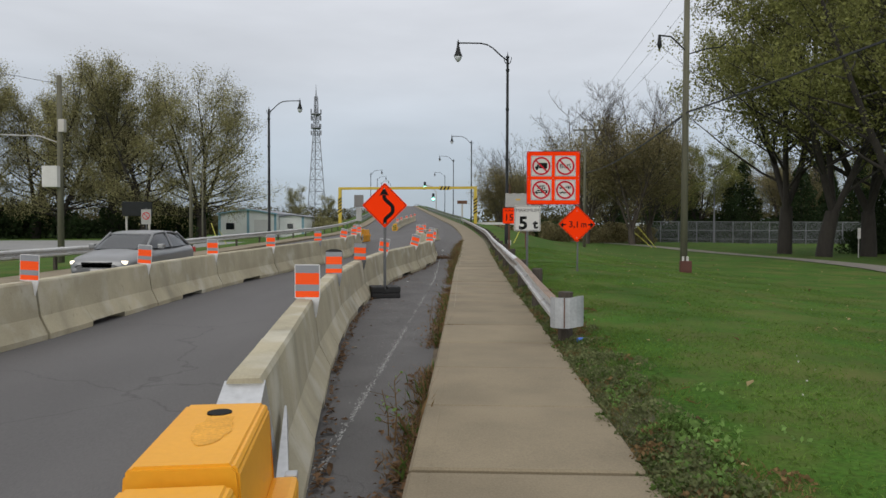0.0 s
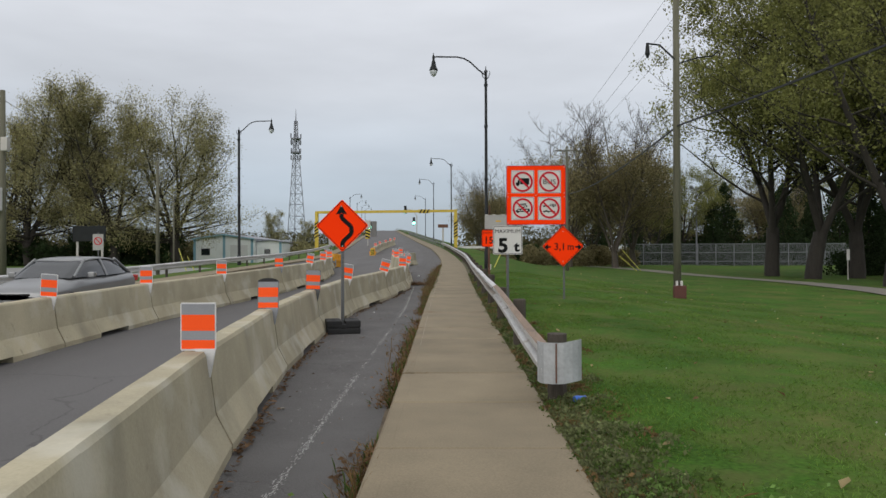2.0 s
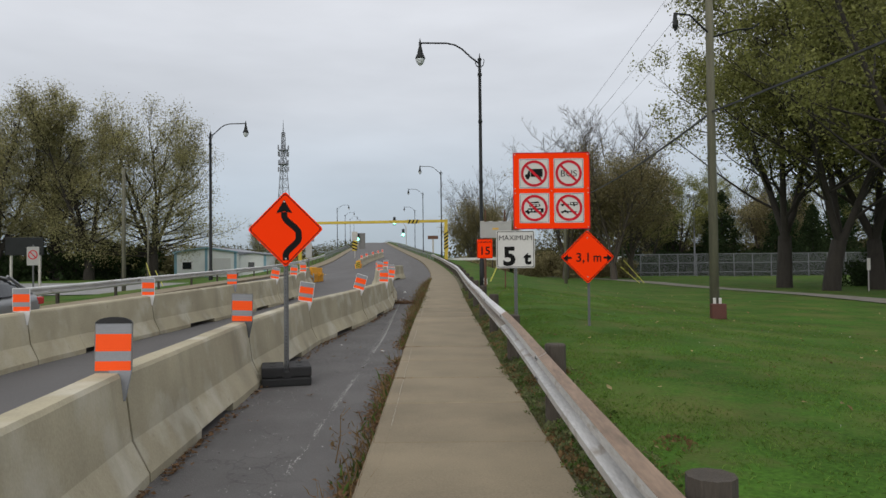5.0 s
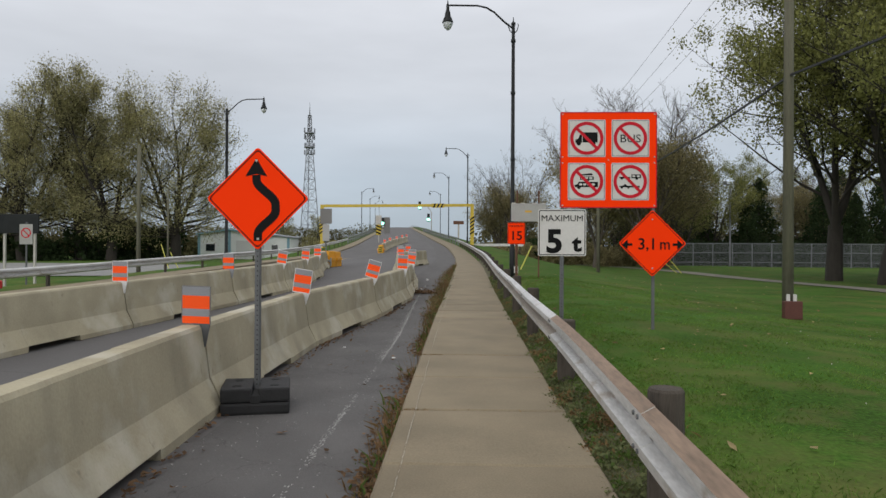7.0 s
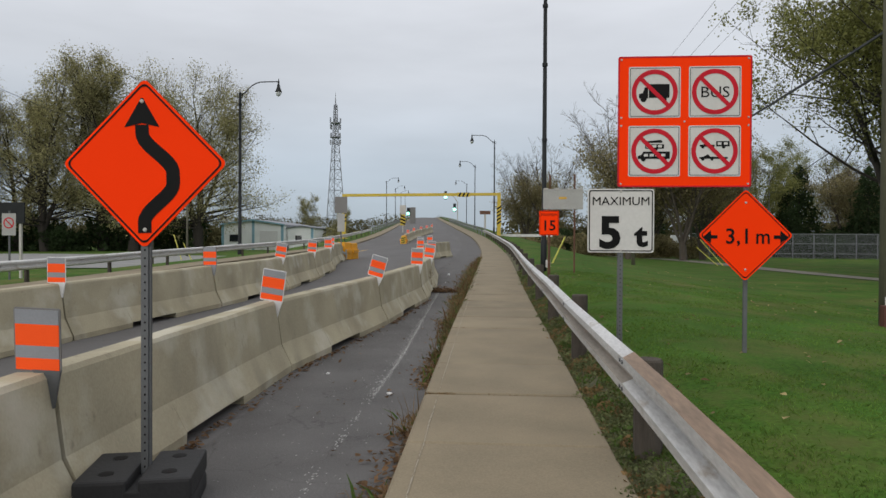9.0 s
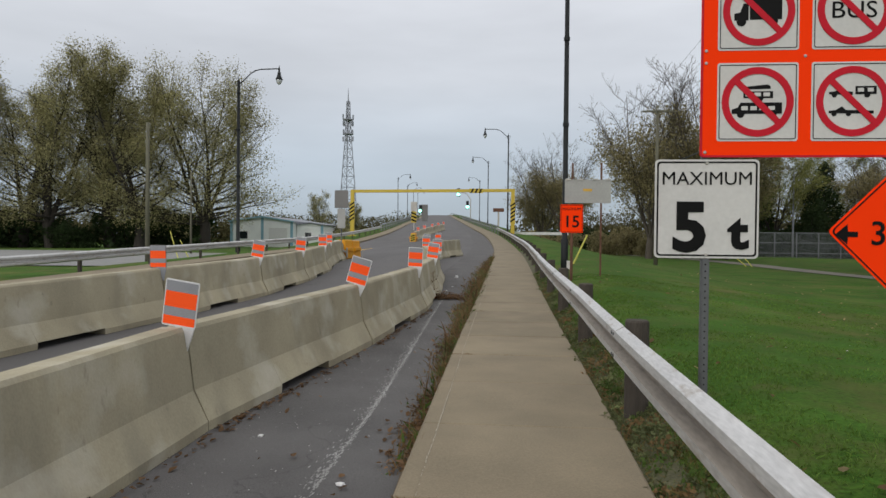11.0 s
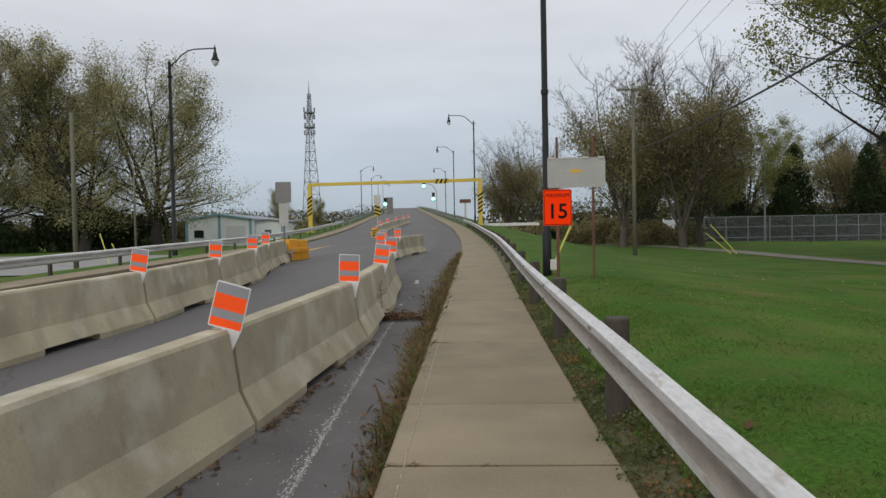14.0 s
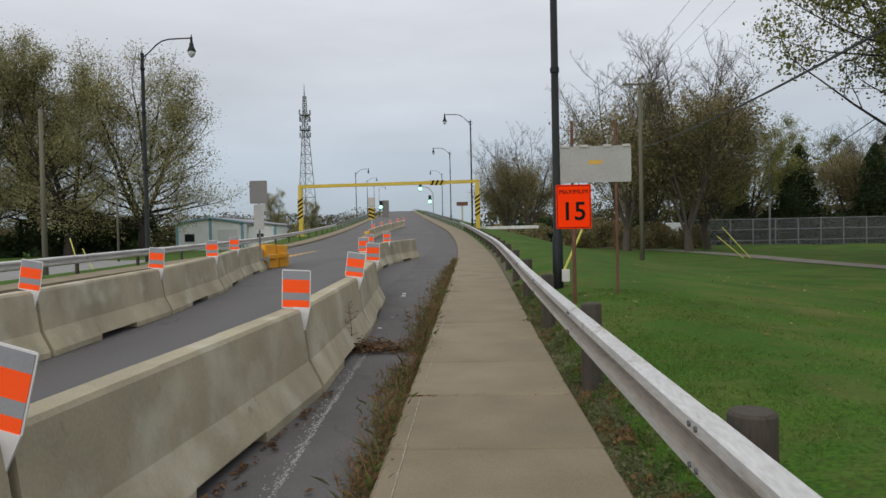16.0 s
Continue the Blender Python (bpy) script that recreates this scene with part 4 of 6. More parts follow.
def symbol(cx, cz, kind):
    sq = part("symbol_plate", plate(B(), rounded(0.63, 0.63, 0.02, cx, cz), -0.004, -0.0005), ["signwhite"], board)
    bm = B()
    o, q = rounded(0.60, 0.60, 0.015, cx, cz), rounded(0.588, 0.588, 0.012, cx, cz)
    loft(bm, [[(a[0], -0.007, a[1]), (b[0], -0.007, b[1]), (b[0], -0.004, b[1]), (a[0], -0.004, a[1])] for a, b in zip(o + o[:1], q + q[:1])], caps=False)
    part("outline", bm, ["black"], sq)
    bm, glass = B(), []
    def bar(x0, x1, z0, z1):
        plate(bm, [(cx + x0, cz + z0), (cx + x1, cz + z0), (cx + x1, cz + z1), (cx + x0, cz + z1)], -0.007, -0.004)
    def wheel(x, z, r):
        plate(bm, [(cx + x + r * math.cos(k * math.pi / 6), cz + z + r * math.sin(k * math.pi / 6)) for k in range(12)], -0.0072, -0.004)
    if kind == "truck":
        bar(-0.07, 0.18, -0.07, 0.10)
        plate(bm, [(cx - 0.19, cz - 0.075), (cx - 0.08, cz - 0.075), (cx - 0.08, cz + 0.06), (cx - 0.12, cz + 0.06), (cx - 0.145, cz - 0.01), (cx - 0.19, cz - 0.02)], -0.0071, -0.004)
        wheel(-0.135, -0.085, 0.038), wheel(0.11, -0.085, 0.038)
    elif kind == "camper":
        plate(bm, [(cx - 0.20, cz - 0.095), (cx + 0.19, cz - 0.095), (cx + 0.19, cz - 0.005), (cx - 0.13, cz - 0.005), (cx - 0.155, cz - 0.045), (cx - 0.20, cz - 0.06)], -0.007, -0.004)
        plate(bm, [(cx - 0.11, cz + 0.03), (cx + 0.12, cz + 0.03), (cx + 0.12, cz + 0.085), (cx - 0.11, cz + 0.085)], -0.0071, -0.004)
        plate(bm, [(cx - 0.12, cz + 0.12), (cx + 0.08, cz + 0.14), (cx + 0.10, cz + 0.125), (cx + 0.10, cz + 0.105), (cx - 0.11, cz + 0.10)], -0.0071, -0.004)
        wheel(-0.13, -0.098, 0.03), wheel(0.12, -0.098, 0.03), wheel(0.02, 0.028, 0.026)
        for wx in (-0.10, -0.03, 0.04, 0.11):
            glass.append((wx, -0.05, 0.05, 0.032))
        glass.extend(((-0.07, 0.06, 0.05, 0.03), (0.0, 0.06, 0.05, 0.03), (0.07, 0.06, 0.05, 0.03)))
    elif kind == "trailer":
        bar(0.02, 0.18, 0.055, 0.12)
        glass.extend(((0.06, 0.09, 0.045, 0.03), (0.135, 0.09, 0.045, 0.03)))
        for dz in (0.0, -0.15):
            plate(bm, [(cx - 0.18, cz + 0.055 + dz), (cx + (0.0 if dz == 0 else 0.16), cz + 0.05 + dz), (cx + (0.0 if dz == 0 else 0.16), cz + 0.075 + dz), (cx - 0.05, cz + 0.08 + dz), (cx - 0.08, cz + 0.11 + dz), (cx - 0.13, cz + 0.08 + dz), (cx - 0.18, cz + 0.075 + dz)], -0.0071, -0.004)
            wheel(-0.14, 0.05 + dz, 0.02), wheel(-0.03, 0.05 + dz, 0.02)
        wheel(0.11, 0.05, 0.022), wheel(0.10, -0.10, 0.02)
    if kind != "bus":
        part("pictogram", bm, ["black"], sq)
        for gx, gz, gw, gh in glass:
            part("pictogram_window", plate(B(), [(cx + gx - gw / 2, cz + gz - gh / 2), (cx + gx + gw / 2, cz + gz - gh / 2), (cx + gx + gw / 2, cz + gz + gh / 2), (cx + gx - gw / 2, cz + gz + gh / 2)], -0.0078, -0.0068), ["signwhite"], sq)
    else:
        bm.free()
        letters("BUS", 0.19, cx, cz - 0.068, -0.006, "black", sq, 0.0, 1.1)
    part("red_ring", ring(B(), cx, cz, 0.225, 0.28, -0.010, -0.004), ["red"], sq)
    part("red_slash", slash(B(), cx, cz, 0.24, 0.05, -0.0105, -0.0074), ["red"], sq)


symbol(-0.365, 3.505, "truck")
symbol(0.365, 3.505, "bus")
symbol(-0.365, 2.775, "camper")
symbol(0.365, 2.775, "trailer")


def plate_sign(name, label, x, y, w, h, zc, face, ink, border=0.012):
    ob = thing(name, label, "road sign", pose(x, y, 0))
    part("face_plate", plate(B(), rounded(w, h, 0.03, 0, zc), 0.0, 0.004), [face], ob)
    bm = B()
    o, q = rounded(w - 0.03, h - 0.03, 0.025, 0, zc), rounded(w - 0.03 - 2 * border, h - 0.03 - 2 * border, 0.02, 0, zc)
    loft(bm, [[(a[0], -0.003, a[1]), (b[0], -0.003, b[1]), (b[0], 0.0, b[1]), (a[0], 0.0, a[1])] for a, b in zip(o + o[:1], q + q[:1])], caps=False)
    part("border", bm, [ink], ob)
    return ob


ob = plate_sign("weight_limit_sign", "white square weight limit sign with black lettering on a perforated post", 1.55, 20.48, 0.755, 0.735, 1.915, "signwhite", "black")
letters("MAXIMUM", 0.138, 0, 2.095, -0.004, "black", ob, 0.0, 1.03)
letters("5", 0.50, -0.12, 1.61, -0.004, "black", ob, 0.018, 1.05)
letters("t", 0.345, 0.23, 1.63, -0.004, "black", ob, 0.014, 1.1)
sign_post(ob, 0.0, -0.3, 2.28, 0.018)
bolt_heads(ob, ((0.0, 2.255), (0.0, 1.575)), -0.002)

ob = thing("width_limit_sign", "orange diamond width limit sign with black lettering on a steel post", "road sign", pose(2.975, 20.55, 0))
diamond_face(ob, 0.53, 1.755)
letters("3,1", 0.25, -0.08, 1.66, -0.004, "black", ob, 0.002, 1.0)
letters("m", 0.25, 0.195, 1.66, -0.004, "black", ob, 0.002, 0.9)
for s in (-1, 1):
    bm = plate(B(), [(s * 0.475, 1.735), (s * 0.39, 1.81), (s * 0.385, 1.755), (s * 0.315, 1.755), (s * 0.315, 1.715), (s * 0.385, 1.715), (s * 0.39, 1.66)], -0.003, 0.0)
    part("arrow", bm, ["black"], ob)
bolt_heads(ob, ((0, 2.13), (0, 1.36)), -0.002)

ob = plate_sign("speed_sign", "orange temporary speed sign with black lettering on a rusty post", 1.765, 34.1, 0.60, 0.755, 2.235, "orange", "black", 0.011)
letters("MAXIMUM", 0.108, 0, 2.455, -0.004, "black", ob, 0.0, 0.98)
letters("15", 0.44, 0, 2.01, -0.004, "black", ob, 0.006, 1.0)
sign_post(ob, 0.0, 0.2, 2.6, 0.018, "rust", holes=False)
ob = thing("blank_sign", "blank pale grey sign board on two rusty posts", "road sign", pose(2.24, 34.6, 0))
part("board", plate(B(), rounded(1.25, 0.645, 0.02, 0, 3.0), 0.0, 0.016), ["blank_grey"], ob)
part("faded_patch", box(B(), -0.13, 0.11, -0.004, 0.0, 3.0, 3.07), ["paint_yellow"], ob)
for px in (-0.54, -0.2, 0.2, 0.54):
    part("clamp", box(B(), px - 0.07, px + 0.07, -0.02, 0.03, 3.30, 3.345, 0.006), ["sign_back"], ob)
for px in (-0.41, 0.365):
    bm = B()
    tube(bm, [(px, 0.05, 0.2), (px, 0.05, 3.78)], 0.028, 8)
    part("post", bm, ["rust"], ob)
bolt_heads(ob, [(px, 3.0 + q) for px in (-0.41, 0.365) for q in (-0.27, 0.2)], 0.0)

# ---- poles and wires ----
def utility_pole(x, y, z, h, r=0.14, cross=0.0, label="weathered wooden utility pole"):
    ob = thing("utility_pole", label, "utility pole", pose(x, y, z), "utility poles")
    bm = B()
    tube(bm, [(0, 0, -0.5), (0, 0, h * 0.5), (0, 0, h)], [r, r * 0.85, r * 0.7], 12)
    part("pole", bm, ["wood_pole"], ob, smooth=True)
    if cross:
        part("crossarm", box(B(), -cross / 2, cross / 2, -0.18, -0.06, h - 0.5, h - 0.38, 0.01), ["wood_pole"], ob)
        for k in (-0.45, 0.0, 0.45):
            bm = B()
            tube(bm, [(k * cross, -0.12, h - 0.38), (k * cross, -0.12, h - 0.26), (k * cross, -0.12, h - 0.2)], [0.02, 0.045, 0.02], 8)
            part("insulator", bm, ["lamp_glass"], ob)
    return ob


near_pole = utility_pole(7.92, 26.9, lawn(7.92, 26.9), 13.5, 0.135, label="weathered grey-green wooden utility pole with brown meter box")
part("meter_box", box(B(), -0.21, 0.21, -0.34, -0.15, 0.0, 0.44, 0.02), ["maroon"], near_pole, "dark maroon steel box at the pole foot")
bm = B()
for s in (-0.08, 0.08):
    tube(bm, [(s, -0.2, 0.42), (s, -0.2, 0.60)], 0.045, 8)
part("conduit", bm, ["signwhite"], near_pole)
bm = B()
tube(bm, [(0, -0.05, 8.2), (-0.6, -0.1, 8.75), (-1.0, -0.1, 8.8)], 0.03, 6)
tube(bm, [(-1.02, -0.1, 8.82), (-1.02, -0.1, 8.6), (-1.02, -0.1, 8.45), (-1.02, -0.1, 8.3)], [0.05, 0.07, 0.09, 0.03], 8)
tube(bm, [(0, -0.05, 8.1), (0.7, -0.1, 8.3), (1.2, -0.1, 8.35), (1.4, -0.1, 8.5)], 0.025, 6)
part("lamp_bracket", bm, ["black_steel"], near_pole)
utility_pole(10.5, 66, lawn(10.5, 66), 11.3, 0.15, 2.2)
utility_pole(24, 100, -0.4, 11, 0.14)
utility_pole(-25.0, 62, lawn(-25, 62), 9.8, 0.17)
utility_pole(-34.0, 88, -0.4, 9.0, 0.12)
lp = utility_pole(-19.6, 33, lawn(-19.6, 33), 8.9, 0.16, label="wooden utility pole with grey cabinet and a lit amber lamp")
part("cabinet", box(B(), -0.65, 0.1, -0.42, -0.15, 3.6, 4.6, 0.03), ["signwhite"], lp)
part("cabinet", box(B(), 0.1, 0.4, -0.32, -0.1, 6.2, 6.8, 0.03), ["sign_back"], lp)
bm = B()
tube(bm, [(0, 0, 5.7), (-1.0, 0, 6.05), (-3.2, 0, 6.12)], 0.03, 6)
part("lamp_arm", bm, ["sign_back"], lp)
M["amber"] = mat("lit amber lamp", (0.9, 0.5, 0.1), 0.4, bump=0, emit=(1.0, 0.45, 0.08, 2.5))
part("lamp_head", box(B(), -3.65, -3.15, -0.12, 0.12, 6.0, 6.12, 0.03), ["amber"], lp)


def wire(name, a, b, sag, r, label):
    bm, a, b = B(), Vector(a), Vector(b)
    tube(bm, [a.lerp(b, i / 16) - Vector((0, 0, 4 * sag * (i / 16) * (1 - i / 16))) for i in range(17)], r, 4)
    return tagged(part(name, bm, ["cable"]), label, "cable", "overhead cables")


wire("overhead_cable", (7.92, 26.8, 5.95), (10.5, 66, 6.85), 0.45, 0.035, "thick black overhead cable between poles")
wire("overhead_cable", (7.92, 26.8, 5.95), (12.5, -14, 6.6), 0.4, 0.035, "thick black overhead cable between poles")
for k, dx in enumerate((-1.0, 0.0, 1.0)):
    wire("overhead_cable", (10.5 + dx, 65.9, lawn(10.5, 66) + 11.1), (12.5 + dx * 1.2, -14, 20.0), 1.0, 0.008, "thin dark overhead power line")
    wire("overhead_cable", (10.5 + dx, 65.9, lawn(10.5, 66) + 11.1), (24 + dx * 0.4, 100, 10.4), 0.5, 0.008, "thin dark overhead power line")
wire("overhead_cable", (10.5, 66, 6.4), (48, 104, 7.6), 0.4, 0.015, "thin black service cable")
wire("overhead_cable", (-19.6, 33, 8.4), (-25, 62, 9.0), 0.6, 0.012, "thin black overhead cable")
wire("overhead_cable", (-19.6, 33, 8.4), (-30, -5, 9.0), 0.6, 0.012, "thin black overhead cable")
M["guard_yellow"] = mat("faded yellow plastic", (0.55, 0.52, 0.10), 0.6, var=0.15, scale=4, fine=30, bump=0.05)
for a, b in (((2.3, 40.4, 0.6), (2.88, 40.4, 1.85)), ((17.1, 66, -0.1), (15.4, 66, 1.85)), ((16.8, 66.3, -0.1), (15.2, 66.3, 1.3)), ((-21.8, 60, 0.2), (-22.6, 60.5, 2.0)), ((-21.3, 60.5, 0.2), (-21.9, 60.5, 1.4))):
    bm = B()
    tube(bm, [a, b], 0.032, 6)
    tagged(part("guy_wire_guard", bm, ["guard_yellow"]), "faded yellow plastic sleeve on a guy wire", "guy wire", "guy wire guards")

fl = thing("floodlight_pole", "tall grey steel floodlight pole behind the fence", "light pole", pose(41.5, 122, -0.6))
part("pole", tube(B(), [(0, 0, 0), (0, 0, 13.0)], [0.16, 0.10], 8), ["fence_steel"], fl)
part("crossarm", box(B(), -1.1, 1.1, -0.1, 0.1, 12.8, 13.0), ["fence_steel"], fl)
for a in (-0.9, 0.9):
    part("floodlight", box(B(), a - 0.3, a + 0.3, -0.3, 0.1, 13.0, 13.4, 0.04), ["fence_steel"], fl)
tm = thing("trail_marker", "thin post with a small pale plate near the trees", "marker", pose(30.6, 57, lawn(30.6, 57)))
part("post", tube(B(), [(0, 0, -0.2), (0, 0, 2.3)], 0.04, 8), ["sign_back"], tm)
part("plate", box(B(), -0.12, 0.12, -0.06, -0.04, 1.5, 2.35), ["signwhite"], tm)

# ---- signals and signs up the road ----
def signal(x, y, z, name="traffic_signal"):
    ob = thing(name, "traffic signal showing green beside the bridge", "traffic light", group="traffic signals")
    part("housing", box(B(), x - 0.35, x + 0.35, y - 0.1, y + 0.3, z - 0.6, z + 1.6, 0.05), ["black_steel"], ob)
    bm = B()
    tube(bm, [(x, y - 0.16, z), (x, y - 0.1, z)], 0.42, 14)
    part("green_lens", bm, ["green_lamp"], ob)
    return ob


s1 = signal(-10.7, 200, 10.0)
bm = B()
tube(bm, [(-9.9, 200.4, 5.5), (-9.9, 200.4, 12.0), (-11.0, 200.4, 13.6), (-12.8, 200.4, 14.0)], 0.12, 8)
part("mast", bm, ["sign_back"], s1)
signal(-13.1, 200, 13.3)
s2 = signal(-23.2, 200, 8.9)
part("mast", box(B(), -22.9, -21.3, 200.4, 201.2, 6.0, 10.6, 0.05), ["sign_grey"], s2)
hp = thing("hazard_post", "black and yellow striped hazard post with a grey box on top", "hazard sign")
hx, hy = -13.8, 118
bm = B()
tube(bm, [(hx, hy, 2.4), (hx, hy, 7.0)], 0.08, 8)
part("pole", bm, ["sign_back"], hp)
part("board", box(B(), hx - 0.38, hx + 0.38, hy - 0.2, hy - 0.15, 3.95, 5.6), ["yellow_steel"], hp)
for k in range(3):
    zz = 4.0 + 0.5 * k
    part("stripe", plate(B(), [(hx - 0.38, zz + 0.3), (hx + 0.38, zz), (hx + 0.38, zz + 0.25), (hx - 0.38, zz + 0.55)], hy - 0.22, hy - 0.202), ["black"], hp)
part("box", box(B(), hx - 0.45, hx + 0.45, hy - 0.3, hy + 0.2, 5.7, 7.0, 0.05), ["sign_back"], hp)
bs = thing("road_sign", "bare aluminium back of a road sign on a post", "road sign", pose(-7.42, 46.2, 0))
part("plate", plate(B(), rounded(0.62, 0.80, 0.04, 0, 3.40), 0, 0.01), ["sign_grey"], bs)
part("lower_plate", plate(B(), rounded(0.36, 0.88, 0.03, 0, 2.53), 0, 0.01), ["blank_grey"], bs)
sign_post(bs, 0, prof(46) - 0.25, 3.6, 0.03, holes=False)
bs = thing("road_sign", "brown guide sign on a post beside the bridge", "road sign", pose(-2.1, 170, 0))
part("plate", box(B(), -1.2, 1.2, 0, 0.1, 7.6, 8.4), ["rust"], bs)
part("post", box(B(), -0.2, 0.2, 0.1, 0.3, 2, 8), ["sign_back"], bs)
ns = thing("prohibition_sign", "small white sign with red prohibition ring on a post", "road sign", pose(-16.4, 35, 0))
part("face_plate", plate(B(), rounded(0.5, 0.75, 0.03, 0, 2.15), 0, 0.005), ["blank_grey"], ns)
part("red_ring", ring(B(), 0, 2.2, 0.15, 0.19, -0.006, -0.001), ["red"], ns)
part("red_slash", slash(B(), 0, 2.2, 0.16, 0.04, -0.0065, -0.002), ["red"], ns)
sign_post(ns, 0, -0.3, 2.6, 0.02, holes=False)
db = thing("sign_board", "dark board seen from behind on two posts", "sign board", pose(-17.3, 36, 0))
part("board", box(B(), -0.85, 0.75, 0, 0.06, 2.2, 2.95, 0.02), ["black_steel"], db)
for px in (-0.65, 0.55):
    part("post", box(B(), px - 0.04, px + 0.04, 0.06, 0.14, -0.3, 2.9), ["sign_back"], db)


# ---- tower and building ----
tower = thing("lattice_tower", "tall grey steel lattice telecom tower on three legs", "tower", pose(-73, 330, -0.5))
HT = 64
def leg(k, z):
    r = 4.4 * max(0.0, 1 - z / 52) + 1.3 - 0.5 * max(0.0, (z - 52) / 12)
    a = radians(90 + 120 * k + 20)
    return (r * math.cos(a), r * math.sin(a), z)
for k in range(3):
    bm = B()
    tube(bm, [leg(k, z) for z in (0, 12, 24, 36, 48, 58, HT)], 0.2, 5)
    part("leg", bm, ["tower"], tower)
lv = [0, 7, 13.5, 19.5, 25, 30, 34.5, 38.5, 42.5, 46, 49, 52, 55, 58, 61, 64]
bm = B()
for a, b in zip(lv, lv[1:]):
    for k in range(3):
        tube(bm, [leg(k, a), leg((k + 1) % 3, b)], 0.09, 4)
        tube(bm, [leg((k + 1) % 3, a), leg(k, b)], 0.09, 4)
        tube(bm, [leg(k, b), leg((k + 1) % 3, b)], 0.12, 4)
part("bracing", bm, ["tower"], tower)
for z, n in ((47, 4), (50, 6), (54, 6), (57, 4)):
    for k in range(n):
        a = 2 * math.pi * k / n + z
        part("antenna", box(B(), -0.3, 0.3, -0.2, 0.2, -1.1, 1.1, m=pose(2.3 * math.cos(a), 2.3 * math.sin(a), z, 0, 0, math.degrees(a))), ["tower"], tower)
for z in (49, 55.5):
    part("platform", tube(B(), [(0, 0, z), (0, 0, z + 0.5)], 2.4, 10), ["tower"], tower)
bm = B()
tube(bm, [(0, 0, 62), (0, 0, 66), (0, 0, 70)], [0.5, 0.25, 0.05], 6)
part("mast", bm, ["tower"], tower)

def building(x, y, w, d, h, roof, label, turn=0):
    ob = thing("building", label, "building", pose(x, y, -0.6, 0, 0, turn))
    bm = B()
    loft(bm, [[(0, q, 0), (w, q, 0), (w, q, h), (w / 2, q, h + roof), (0, q, h)] for q in (0, d)])
    part("wall", bm, ["siding"], ob)
    bm = B()
    loft(bm, [[(-0.3, q, h - 0.05), (w / 2, q, h + roof + 0.02), (w + 0.3, q, h - 0.05), (w + 0.3, q, h + 0.15), (w / 2, q, h + roof + 0.25), (-0.3, q, h + 0.15)] for q in (-0.3, d + 0.3)])
    part("roof", bm, ["tower"], ob)
    return ob

hall = building(-51.6, 142, 12.0, 24, 5.0, 0.9, "white metal workshop with pale blue trim and a large door")
for a in (0.0, 5.9, 11.5):
    part("trim", box(B(), a, a + 0.5, -0.06, 0.0, 0, 5.0 + 0.9 * (1 - abs(a + 0.25 - 6.0) / 6.0)), ["siding_blue"], hall)
part("fascia", plate(B(), [(-0.3, 4.95), (6.0, 5.85), (12.3, 4.95), (12.3, 5.2), (6.0, 6.15), (-0.3, 5.2)], -0.36, -0.3), ["siding_blue"], hall)
window = part("window", box(B(), 1.6, 3.3, -0.05, 0.02, 1.9, 3.2), ["dark_glass"], hall)
part("window_frame", box(B(), 1.5, 3.4, -0.03, 0.01, 1.8, 3.3), ["white"], window)
part("door", box(B(), 7.4, 10.9, -0.05, 0.02, 0.2, 3.9), ["white"], hall)
for k in range(9):
    part("siding_rib", box(B(), 0.62 * k + 0.55, 0.62 * k + 0.6, -0.02, 0.0, 0.2, 4.9), ["siding"], hall)
wing = building(-39.5, 144, 5.2, 15, 4.5, 0.3, "low white annex with pale blue trim beside the workshop")
part("window", box(B(), 1.6, 2.8, -0.05, 0.02, 2.1, 3.1), ["dark_glass"], wing)
part("trim", box(B(), 4.6, 5.1, -0.06, 0.0, 0, 4.5), ["siding_blue"], wing)


